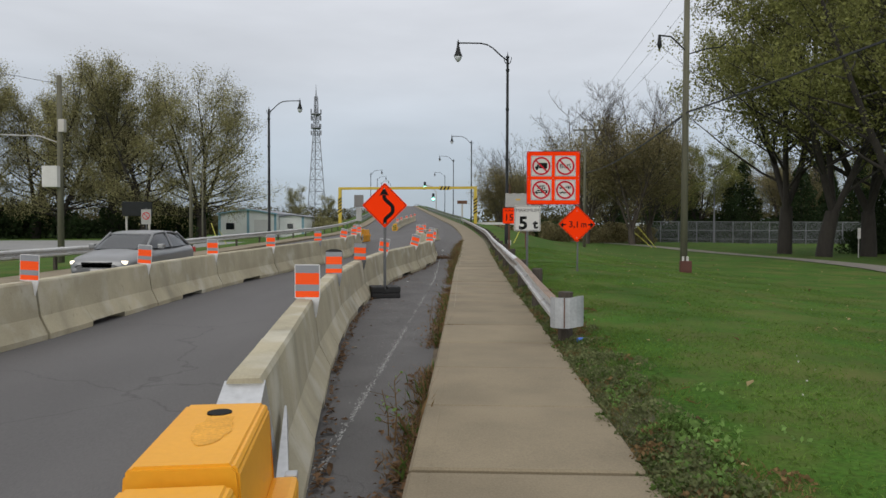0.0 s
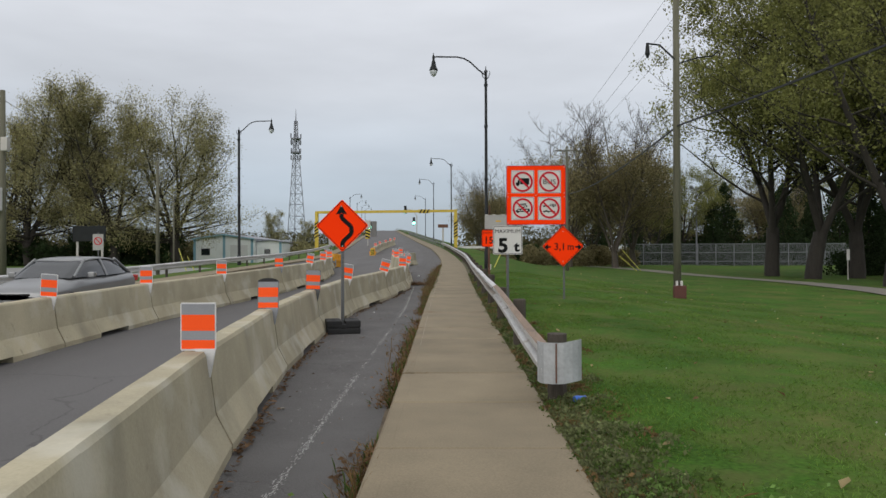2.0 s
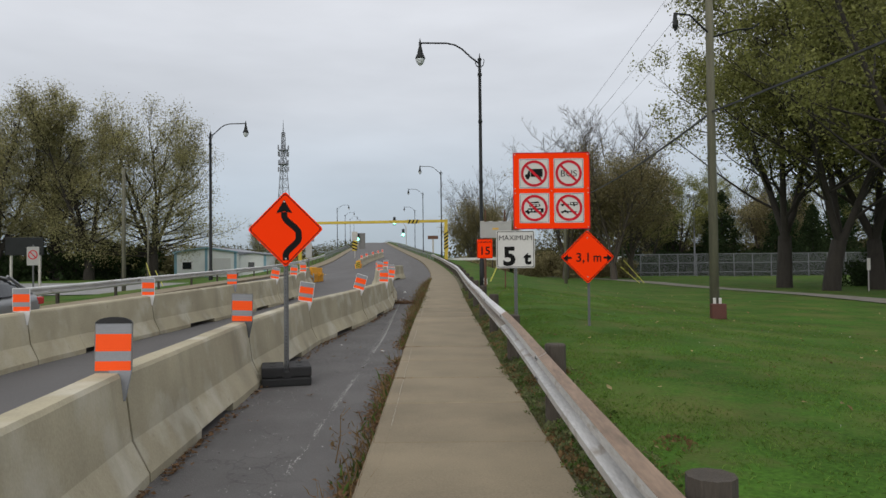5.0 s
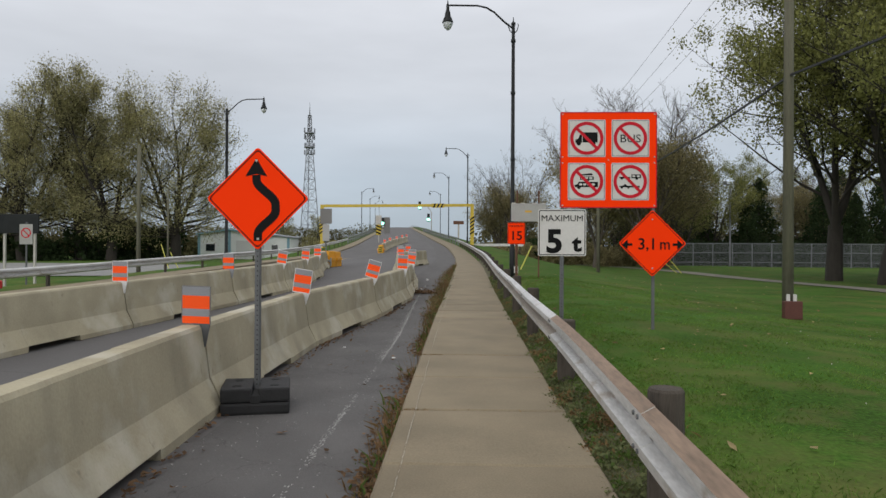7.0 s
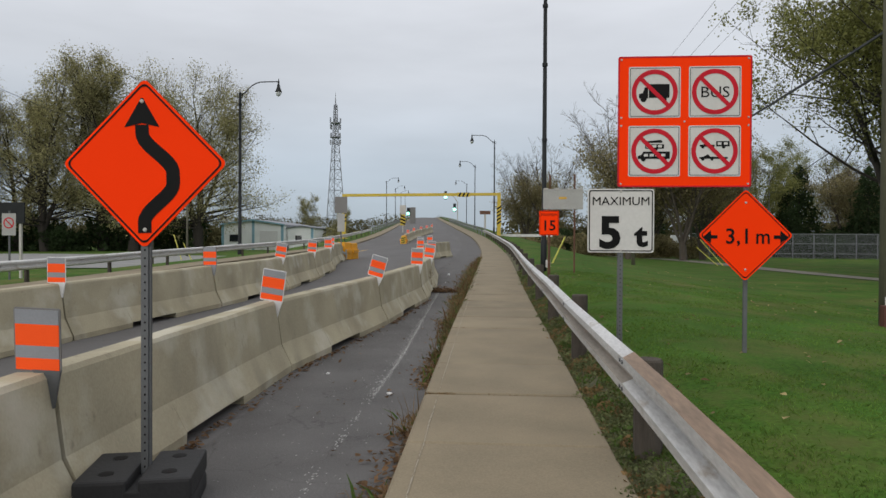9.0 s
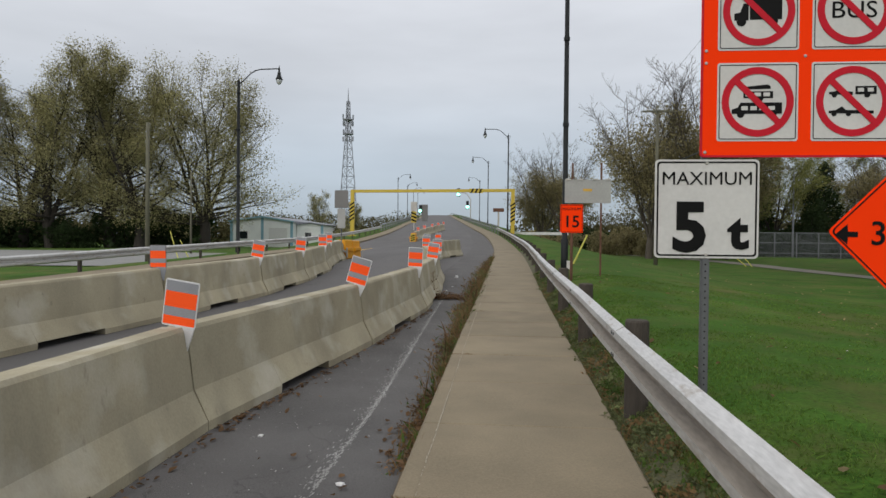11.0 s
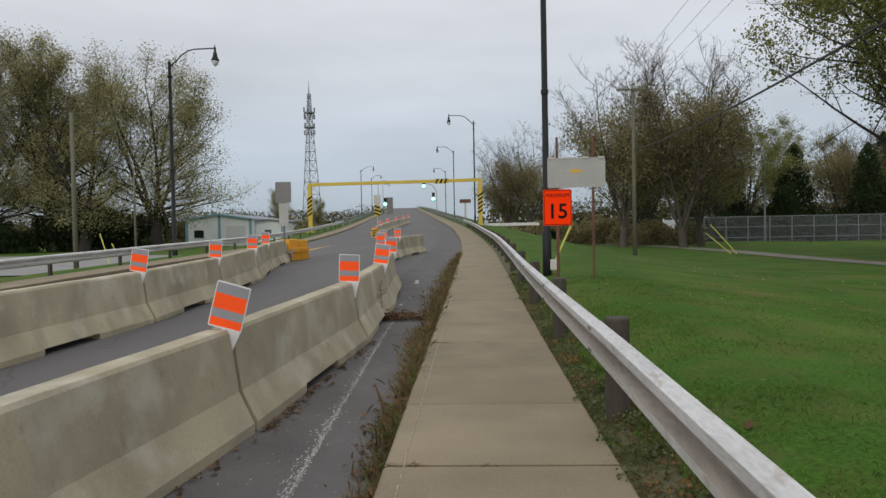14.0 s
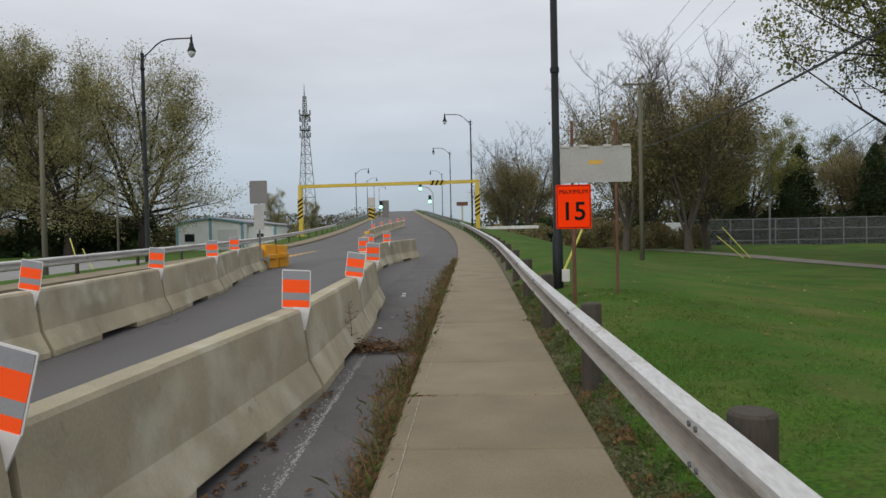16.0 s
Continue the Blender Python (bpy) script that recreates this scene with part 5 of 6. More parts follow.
# ---- car ----
def car(x, y, z, heading):
    ob = thing("car", "silver-grey hatchback with lit headlights on the far lane", "car", pose(x, y, z, 0, 0, heading))
    M["car_paint"] = mat("silver-grey car paint", (0.24, 0.245, 0.25), 0.3, 0.5, var=0.05, scale=2, fine=30, bump=0)
    M["headlight"] = mat("lit headlight", (0.9, 0.85, 0.75), 0.2, bump=0, emit=(1.0, 0.85, 0.6, 1.5))
    M["tail_lamp"] = mat("tail lamp", (0.5, 0.02, 0.02), 0.2, bump=0)
    def smooth_rows(rows, n):
        out = []
        for i in range(len(rows) - 1):
            p0, p1, p2, p3 = rows[max(i - 1, 0)], rows[i], rows[i + 1], rows[min(i + 2, len(rows) - 1)]
            for k in range(n):
                t = k / n
                out.append([0.5 * (2 * q1 + (q2 - q0) * t + (2 * q0 - 5 * q1 + 4 * q2 - q3) * t * t + (3 * q1 - q0 - 3 * q2 + q3) * t ** 3) for q0, q1, q2, q3 in zip(p0, p1, p2, p3)])
        return out + [list(rows[-1])]
    # along the body from nose to tail: y, half width, sill, shoulder, bonnet or deck height
    secs = smooth_rows([(-2.30, 0.52, 0.36, 0.56, 0.60), (-2.24, 0.70, 0.28, 0.62, 0.70), (-2.05, 0.82, 0.23, 0.68, 0.79), (-1.6, 0.88, 0.21, 0.74, 0.88), (-1.0, 0.90, 0.21, 0.82, 0.97), (-0.5, 0.91, 0.21, 0.86, 1.00), (0.6, 0.915, 0.21, 0.90, 1.02), (1.5, 0.90, 0.22, 0.94, 1.04), (2.0, 0.86, 0.25, 0.96, 1.05), (2.2, 0.79, 0.32, 0.93, 1.01), (2.28, 0.68, 0.40, 0.86, 0.94)], 4)
    bm = B()
    loft(bm, [[(w * px, q, pz) for px, pz in ((-0.86, s), (0.86, s), (0.97, s + 0.07), (1.0, s + 0.2), (0.985, s + 0.6 * (h - s)), (1.0, h * 0.88), (0.965, h * 0.97), (0.88, h + 0.55 * (t - h)), (0.62, t - 0.01), (0.3, t + 0.012), (-0.3, t + 0.012), (-0.62, t - 0.01), (-0.88, h + 0.55 * (t - h)), (-0.965, h * 0.97), (-1.0, h * 0.88), (-0.985, s + 0.6 * (h - s)), (-1.0, s + 0.2), (-0.97, s + 0.07))] for q, w, s, h, t in secs])
    part("body", bm, ["car_paint"], ob, smooth=True)
    bm = B()
    cabin = smooth_rows([(-1.15, 0.70, 0.95, 0.66, 0.965), (-0.85, 0.78, 0.97, 0.69, 1.13), (-0.35, 0.83, 0.98, 0.64, 1.38), (0.2, 0.84, 0.99, 0.62, 1.445), (0.9, 0.83, 1.0, 0.61, 1.44), (1.5, 0.79, 1.02, 0.60, 1.31), (2.02, 0.70, 1.03, 0.62, 1.06)], 4)
    loft(bm, [[(-wb, q, zb), (wb, q, zb), (wb * 0.45 + wt * 0.55, q, zb + 0.6 * (zt - zb)), (wt, q, zt - 0.03), (wt * 0.8, q, zt + 0.005), (-wt * 0.8, q, zt + 0.005), (-wt, q, zt - 0.03), (-wb * 0.45 - wt * 0.55, q, zb + 0.6 * (zt - zb))] for q, wb, zb, wt, zt in cabin])
    part("window_band", bm, ["dark_glass"], ob, "dark glazing")
    bm = B()
    loft(bm, [[(-0.655, q, z0 - 0.035), (0.655, q, z0 - 0.035), (0.62, q, z0 + 0.01), (0.4, q, z0 + 0.03), (0.0, q, z0 + 0.036), (-0.4, q, z0 + 0.03), (-0.62, q, z0 + 0.01)] for q, z0 in smooth_rows([(-0.40, 1.37), (-0.1, 1.42), (0.4, 1.45), (0.95, 1.435), (1.3, 1.375)], 4)])
    part("roof", bm, ["car_paint"], ob, smooth=True)
    for s in (-1, 1):
        for a, b in (((-1.02, 0.74, 0.98), (-0.33, 0.63, 1.41)), ((0.40, 0.85, 0.98), (0.40, 0.63, 1.45)), ((1.95, 0.74, 1.02), (1.25, 0.62, 1.43))):
            part("pillar", tube(B(), [(s * a[1], a[0], a[2]), (s * b[1], b[0], b[2])], 0.035, 6), ["car_paint"], ob)
        part("headlight", box(B(), s * 0.64 - 0.12, s * 0.64 + 0.12, -2.235, -2.04, 0.58, 0.68, 0.03), ["headlight"], ob)
        part("tail_lamp", box(B(), s * 0.76 - 0.10, s * 0.76 + 0.10, 2.0, 2.25, 0.78, 0.95, 0.03), ["tail_lamp"], ob)
        part("mirror", box(B(), s * 1.0 - 0.09, s * 1.0 + 0.09, -0.72, -0.58, 0.96, 1.10, 0.03), ["car_paint"], ob)
        for q in (-1.38, 1.36):
            bm = B()
            tube(bm, [(s * 0.70, q, 0.32), (s * 0.90, q, 0.32), (s * 0.925, q, 0.32)], [0.32, 0.32, 0.29], 20)
            wheel = part("wheel", bm, ["rubber"], ob)
            bm = B()
            tube(bm, [(s * 0.93, q, 0.32), (s * 0.95, q, 0.32)], [0.20, 0.19], 14)
            part("rim", bm, ["galv"], wheel)
    part("grille", box(B(), -0.42, 0.42, -2.30, -2.18, 0.48, 0.64, 0.02), ["black"], ob)
    part("number_plate", box(B(), -0.16, 0.16, -2.32, -2.29, 0.38, 0.47), ["signwhite"], ob)
    return ob


car(-9.9, 20.6, road_z(-9.9, 20.6), 0)


# ---- trees ----
class Acc:
    def __init__(self):
        self.v, self.f = [], []

    def tube(self, pts, radii, sides):
        base, ref = len(self.v), Vector((1, 0.3, 0.1))
        for i, p in enumerate(pts):
            d = (pts[min(i + 1, len(pts) - 1)] - pts[max(i - 1, 0)]).normalized()
            a = (ref - d * ref.dot(d)).normalized()
            b = d.cross(a)
            for k in range(sides):
                t = 2 * math.pi * k / sides
                self.v.append(p + (a * math.cos(t) + b * math.sin(t)) * radii[i])
        for i in range(len(pts) - 1):
            for k in range(sides):
                q = base + i * sides
                self.f.append((q + k, q + (k + 1) % sides, q + sides + (k + 1) % sides, q + sides + k))

    def leaf(self, rnd, p, size):
        a = Vector((rnd.gauss(0, 1), rnd.gauss(0, 1), rnd.gauss(0, 1))).normalized()
        b = a.orthogonal().normalized()
        b = (b * math.cos(rnd.random() * 6.3) + a.cross(b) * math.sin(rnd.random() * 6.3))
        c, s = a.cross(b), size * rnd.uniform(0.6, 1.25)
        n = len(self.v)
        self.v += [p - b * s * 0.5, p + c * s * 0.32, p + b * s * 0.5, p - c * s * 0.32]
        self.f.append((n, n + 1, n + 2, n + 3))

    def flat_leaf(self, rnd, p, size):
        """A curled, lobed leaf lying nearly flat."""
        t, s, tilt = rnd.random() * 6.283, size * rnd.uniform(0.5, 1.2), rnd.gauss(0, 0.3)
        u, w = Vector((math.cos(t), math.sin(t), tilt)), Vector((-math.sin(t), math.cos(t), rnd.gauss(0, 0.25)))
        up, n = Vector((0, 0, s * rnd.uniform(0.05, 0.28))), len(self.v)
        self.v += [p - u * s * 0.5, p + u * s * 0.5 + up * 0.5, p - u * s * 0.12 + w * s * 0.34 + up, p + u * s * 0.2 + w * s * 0.22 + up * 0.6, p - u * s * 0.1 - w * s * 0.3 + up, p + u * s * 0.22 - w * s * 0.26 + up * 0.5]
        self.f += [(n, n + 1, n + 3, n + 2), (n, n + 4, n + 5, n + 1)]

    def mesh(self, name, material):
        me = bpy.data.meshes.new(name)
        me.from_pydata(self.v, [], self.f)
        me.materials.append(M[material])
        return me


def tree(name, seed, h, trunk_r, leaders, fork, lean, limbs, leaves, leaf_size, leaf, label, reach=0.30, rise=0.8, low=0.0, wood_mat="bark", clump=0.5, twig_r=0.016, gaps=2.2, droop=False):
    """A trunk that splits into rising leaders, each with limbs, branches and twigs; leaves sit in clumps on the twigs, with gaps."""
    rnd = random.Random(seed)
    wood, crown, tips = Acc(), Acc(), []

    def stem(p, d, length, r0, r1, n, sides, wob, up):
        pts, rad = [p.copy()], [r0]
        for i in range(n):
            d = (d + Vector((rnd.gauss(0, wob), rnd.gauss(0, wob), rnd.gauss(0, wob * 0.6) + up))).normalized()
            p = p + d * (length / n)
            pts.append(p.copy())
            rad.append(r0 + (r1 - r0) * (i + 1) / n)
        wood.tube(pts, rad, sides)
        return pts, rad

    def at(pts, rad, t):
        n = len(pts) - 1
        i = min(n - 1, int(t * n))
        return pts[i].lerp(pts[i + 1], t * n - i), rad[i], (pts[i + 1] - pts[i]).normalized()

    base, brad = stem(Vector((0, 0, -0.4)), Vector((rnd.gauss(0, 0.03), rnd.gauss(0, 0.03), 1)), h * fork + 0.4, trunk_r * 1.15, trunk_r * 0.9, 4, 10, 0.03, 0.02)
    for k in range(leaders):
        a = 2 * math.pi * (k + rnd.uniform(-0.25, 0.25)) / leaders
        tilt = lean * rnd.uniform(0.6, 1.2) if leaders > 1 else 0.03
        d = Vector((math.cos(a) * tilt, math.sin(a) * tilt, 1)).normalized()
        ll = h * (1 - fork) * (rnd.uniform(0.72, 1.04) if droop else rnd.uniform(0.85, 1.02))
        lp, lr = stem(base[-1 if k < 2 else -2], d, ll, trunk_r * (0.8 / max(1, leaders) ** 0.35), twig_r * 1.2, 10, 7, 0.055, 0.03)
        for m in range(limbs):
            t = (0.02 + 0.96 * (m + rnd.random()) / limbs) if droop else (0.10 + 0.88 * (m + rnd.random()) / limbs)
            p, r, dd = at(lp, lr, t)
            b = rnd.random() * 6.283
            out = Vector((math.cos(b), math.sin(b), 0)) + Vector((math.cos(a), math.sin(a), 0)) * (0.35 if leaders > 1 else 0)
            up = rise * rnd.uniform(0.7, 1.5) * ((1.5 * t - 0.05) if droop else 1.0)
            length = h * reach * rnd.uniform(0.65, 1.15) * (1.0 - 0.62 * t)
            mp, mr = stem(p, (out.normalized() + Vector((0, 0, up))).normalized(), length, max(twig_r * 1.5, r * 0.45), twig_r, 6, 5, 0.10, 0.05)
            for s in range(7):
                t2 = 0.22 + 0.78 * (s + rnd.random()) / 7
                p2, r2, d2 = at(mp, mr, t2)
                side = Vector((rnd.gauss(0, 1), rnd.gauss(0, 1), rnd.gauss(0.3, 0.5))).normalized()
                sp, sr = stem(p2, (d2 * 0.7 + side * 0.8).normalized(), length * rnd.uniform(0.26, 0.42), max(twig_r, r2 * 0.5), twig_r * 0.7, 3, 3, 0.12, 0.06)
                for w in range(4):
                    p3, r3, d3 = at(sp, sr, rnd.uniform(0.3, 0.98))
                    side = Vector((rnd.gauss(0, 1), rnd.gauss(0, 1), rnd.gauss(0.4, 0.5))).normalized()
                    q = p3 + (d3 * 0.6 + side * 0.7).normalized() * rnd.uniform(0.5, 1.1) * h * 0.035
                    wood.tube([p3, q], [twig_r * 0.7, twig_r * 0.4], 3)
                    tips.append(q)
                    tips.append(p3)
    wts = []
    for p in tips:
        g = noise.noise((p.x * 0.33 + seed, p.y * 0.33, p.z * 0.33)) + 0.5 * noise.noise((p.x * 0.9, p.y * 0.9 + seed, p.z * 0.9))
        wgt = max(0.0, 1.0 + gaps * g)
        if low:
            wgt *= smooth01((low * h - p.z) / (0.3 * h))
        wts.append(wgt)
    per = leaves / max(1e-6, sum(wts))
    for p, wgt in zip(tips, wts):
        for _ in range(int(per * wgt + rnd.random())):
            crown.leaf(rnd, p + Vector((rnd.gauss(0, clump), rnd.gauss(0, clump), rnd.gauss(-0.1, clump))), leaf_size)
    ob = thing(name, label, "tree", group="trees")
    t = new("trunk", wood.mesh("trunk", wood_mat))
    t.data.polygons.foreach_set("use_smooth", [True] * len(t.data.polygons))
    t.parent = ob
    c = new("crown", crown.mesh("crown", leaf))
    c.parent = ob
    return ob


def plant(proto, spots):
    """The first spot takes the tree itself, the others copies."""
    for i, (x, y, z, turn, s) in enumerate(spots):
        if i == 0:
            proto.matrix_basis = pose(x, y, z, 0, 0, turn) @ Matrix.Diagonal((s, s, s, 1))
        else:
            copy = copy_thing(proto, pose(x, y, z, 0, 0, turn))
            copy.scale = (s, s, s)


P1 = tree("poplar", 3, 27, 0.68, 3, 0.17, 0.25, 22, 40000, 0.20, "leaf_olive", "tall half-bare poplar with thinning olive and tan leaves", reach=0.31, rise=1.0, gaps=3.6, clump=0.55, twig_r=0.018, low=1.10, droop=True)
P2 = tree("poplar", 8, 27, 0.70, 3, 0.14, 0.28, 22, 40000, 0.20, "leaf_olive", "tall half-bare poplar with thinning olive and tan leaves", reach=0.31, rise=1.0, gaps=3.6, clump=0.55, twig_r=0.018, low=1.10, droop=True)
plant(P1, [(-58.5, 114, -0.5, 120, 1.12), (-78, 108, -0.5, 200, 1.05), (-92, 118, -0.5, 40, 1.1), (-66, 126, -0.5, 290, 1.0), (-46, 186, -0.5, 70, 0.5), (-40, 194, -0.4, 170, 0.42)])
plant(P2, [(-53.5, 113, -0.5, 30, 1.1), (-65, 110, -0.5, 160, 1.06), (-71.5, 113, -0.5, 250, 1.05), (-85, 104, -0.5, 80, 1.0), (-100, 108, -0.5, 10, 1.05)])
P3 = tree("poplar", 14, 27, 0.75, 5, 0.15, 0.42, 20, 78000, 0.20, "leaf_olive", "broad half-bare poplar at the end of the row", reach=0.38, rise=0.95, gaps=2.2, clump=0.75, twig_r=0.018, low=1.12, droop=True)
plant(P3, [(-45.8, 118, -0.5, 20, 1.06)])
S1 = tree("maple", 21, 26, 0.55, 3, 0.16, 0.40, 18, 46000, 0.22, "leaf_green", "large dark-trunked maple with sparse yellow-green leaves", reach=0.46, rise=0.45, clump=0.5, gaps=3.4)
S2 = tree("maple", 35, 27, 0.58, 3, 0.14, 0.42, 18, 46000, 0.22, "leaf_green", "large dark-trunked maple with sparse yellow-green leaves", reach=0.46, rise=0.45, clump=0.5, gaps=3.4)
plant(S1, [(27.5, 63, -0.5, 0, 1.0), (34, 52, -0.6, 90, 1.05), (45, 74, -0.6, 200, 1.0), (38, 142, -0.6, 40, 0.62), (34, 121, -0.6, 100, 0.6), (72, 134, -0.6, 300, 0.75)])
plant(S2, [(27.9, 57, -0.5, 60, 0.95), (33, 60, -0.6, 150, 1.0), (42, 56, -0.6, 270, 1.1), (23.5, 40, -0.5, 10, 0.8), (56, 146, -0.6, 80, 0.7), (40, 126, -0.6, 10, 0.66), (88, 120, -0.6, 150, 0.9)])
B1 = tree("bare_tree", 51, 18, 0.34, 6, 0.12, 0.40, 15, 26000, 0.19, "leaf_brown", "nearly bare grey-brown tree with fine twigs", reach=0.40, rise=0.9, low=0.78, wood_mat="twig", twig_r=0.014, gaps=1.8)
B2 = tree("bare_tree", 64, 18, 0.34, 6, 0.10, 0.42, 15, 28000, 0.19, "leaf_brown", "nearly bare grey-brown tree with fine twigs", reach=0.40, rise=0.9, low=0.82, wood_mat="twig", twig_r=0.014, gaps=1.8)
plant(B1, [(14.5, 89, -0.2, 0, 1.05), (24, 95, -0.4, 130, 1.1), (10.5, 150, 0, 60, 1.15), (40, 138, -0.4, 220, 0.9), (62, 136, -0.4, 10, 1.0)])
plant(B2, [(19.5, 86, -0.3, 40, 1.1), (20, 104, -0.3, 200, 0.9), (6.5, 156, 0, 100, 1.05), (56, 128, -0.4, 300, 1.0)])


def conifer(seed, h, r):
    rnd = random.Random(seed)
    wood, crown = Acc(), Acc()
    wood.tube([Vector((0, 0, -0.3)), Vector((0, 0, h * 0.5)), Vector((0, 0, h))], [0.2, 0.12, 0.02], 7)
    for _ in range(9000):
        t = rnd.random() ** 0.75
        a, z = rnd.random() * 6.283, h * (0.03 + 0.97 * (1 - t))
        lim = r * min(1.0, t ** 0.6 * 1.1) * (0.8 + 0.65 * noise.noise((math.cos(a) * 2, math.sin(a) * 2, z * 0.7 + seed)))
        q = lim * rnd.random() ** 0.4
        crown.leaf(rnd, Vector((q * math.cos(a), q * math.sin(a), z - 0.25 * q)), 0.34)
    ob = thing("conifer", "dense dark green conifer", "tree", group="conifers")
    for n, acc, m in (("trunk", wood, "bark"), ("crown", crown, "leaf_dark")):
        c = new(n, acc.mesh(n, m))
        c.parent = ob
    return ob


plant(conifer(5, 13, 4.2), [(50, 132, -0.5, 50, 1.15), (45, 124, -0.5, 10, 0.85), (34, 134, -0.5, 110, 0.7), (70, 130, -0.5, 10, 1.2), (62, 124, -0.5, 250, 0.9), (80, 128, -0.5, 10, 1.2), (37.5, 66, -0.6, 60, 0.6), (42.5, 70, -0.6, 160, 0.75), (47, 64, -0.6, 200, 0.7), (90, 122, -0.6, 20, 1.2), (30, 146, -0.5, 20, 0.8), (39, 128, -0.5, 20, 0.95), (56, 122, -0.5, 80, 1.05), (66, 136, -0.5, 140, 1.3), (75, 124, -0.5, 200, 1.1), (86, 132, -0.5, 30, 1.3)])


def bush(seed, label, material, n=4200, w=3.0, h=3.0, size=0.26):
    rnd = random.Random(seed)
    wood, crown = Acc(), Acc()
    for k in range(9):
        a = rnd.random() * 6.283
        wood.tube([Vector((0, 0, -0.2)), Vector((0.4 * math.cos(a), 0.4 * math.sin(a), h * 0.4)), Vector((w * 0.4 * math.cos(a), w * 0.4 * math.sin(a), h * 0.85))], [0.07, 0.05, 0.015], 4)
    while len(crown.f) < n:
        p = Vector((rnd.uniform(-1, 1), rnd.uniform(-1, 1), rnd.uniform(0, 1)))
        k = 0.85 + 0.5 * noise.noise(p * 1.7 + Vector((seed, 0, 0)))
        if p.x * p.x + p.y * p.y + (p.z - 0.35) ** 2 * 1.8 < k * k and noise.noise(p * 4 + Vector((0, seed, 0))) > -0.25:
            crown.leaf(rnd, Vector((p.x * w, p.y * w, p.z * h)), size)
    ob = thing("bush", label, "bush", group="bushes")
    for nme, acc, m in (("stem", wood, "bark"), ("foliage", crown, material)):
        c = new(nme, acc.mesh(nme, m))
        c.parent = ob
    return ob


plant(bush(2, "dense dark green bush at the edge of the trees", "leaf_dark"), [(-112 + 5.5 * i, 110 + 5 * ((i * 7) % 3), -0.6, 40 * i, 1.0 + 0.42 * ((i * 5) % 4)) for i in range(12)] + [(32 + 5 * i, 119 + 4 * (i % 3), -0.6, 70 * i, 1.2 + 0.2 * (i % 3)) for i in range(14)] + [(6 + 3.2 * i, 142 - 4 * (i % 2), -0.2, 50 * i, 1.0 + 0.2 * (i % 3)) for i in range(5)] + [(36 + 3.4 * i, 66 + 3 * (i % 2), -0.6, 70 * i, 0.75 + 0.15 * (i % 3)) for i in range(5)])
plant(bush(4, "olive green autumn bush beside the embankment", "leaf_olive"), [(-33, 152, -0.3, 0, 1.5), (-28, 160, -0.3, 50, 1.3), (-23, 150, 0.2, 80, 1.2), (-92, 100, -0.5, 80, 1.2), (-103, 96, -0.5, 120, 1.2), (-64, 150, -0.5, 10, 1.5), (-24, 175, 0.4, 190, 1.5)])
plant(bush(9, "tan-brown autumn bush at the edge of the lawn", "leaf_brown"), [(12, 104, -0.2, 0, 1.0), (16, 108, -0.2, 60, 1.2), (21, 104, -0.3, 100, 1.0), (8.5, 120, 0, 160, 1.0), (5, 136, 0.2, 30, 1.0), (17, 97, -0.3, 20, 0.9), (24, 101, -0.4, 140, 0.9), (22.5, 112, -0.4, 220, 1.0)])

# far woods closing the view
rnd = random.Random(77)
far = Acc()
for _ in range(150000):
    side = -1 if rnd.random() < 0.55 else 1
    a = rnd.uniform(0, 1)
    x, yy = (-27 - 243 * a, 215 - 60 * a) if side < 0 else (4 + 251 * a, 205 - 60 * a)
    top = (8.5 if side < 0 else 11.0) + 5 * noise.noise((x * 0.06, side, 0)) + 2.5 * noise.noise((x * 0.3, side, 4))
    up = rnd.random() ** 0.8
    far.leaf(rnd, Vector((x + rnd.gauss(0, 2), yy + rnd.gauss(0, 5), -0.6 + top * up)), 0.5 if up > 0.65 else 1.0)
M["leaf_far"] = mat("dull autumn foliage", (0.10, 0.092, 0.045), 0.85, var=0.45, scale=0.06, fine=0.8, bump=0, rand=0.3, leafy=True, spec=0.1)
wood = new("far_woods", far.mesh("far_woods", "leaf_far"))
tagged(wood, "distant band of autumn woods in dull olive and brown", "woods", kind="stuff")


# ---- paved lot, path, fence ----
sheet("parking_lot", spread((-75, -23, 6)), spread((56, 92, 4)), lambda u, y: lawn(u, y) + 0.06, ["lot"], "pale worn asphalt lot beyond the far rail", "parking lot")
bm = B()
track = [(13, 8), (16, 20), (19, 33), (20.3, 45), (20.8, 60), (20.5, 75), (18.8, 90), (15.5, 108), (11, 138)]
rows = []
for i, (x, yy) in enumerate(track):
    for k in range(6):
        if i == len(track) - 1 and k:
            break
        j = min(i + 1, len(track) - 1)
        px, py = x + (track[j][0] - x) * k / 6, yy + (track[j][1] - yy) * k / 6
        rows.append([(px + s, py, lawn(px + s, py) + 0.035) for s in (-1.2, -0.4, 0.4, 1.2)])
loft(bm, rows, closed=False)
tagged(part("footpath", bm, ["path"]), "narrow grey gravel footpath across the lawn", "path", kind="structure")

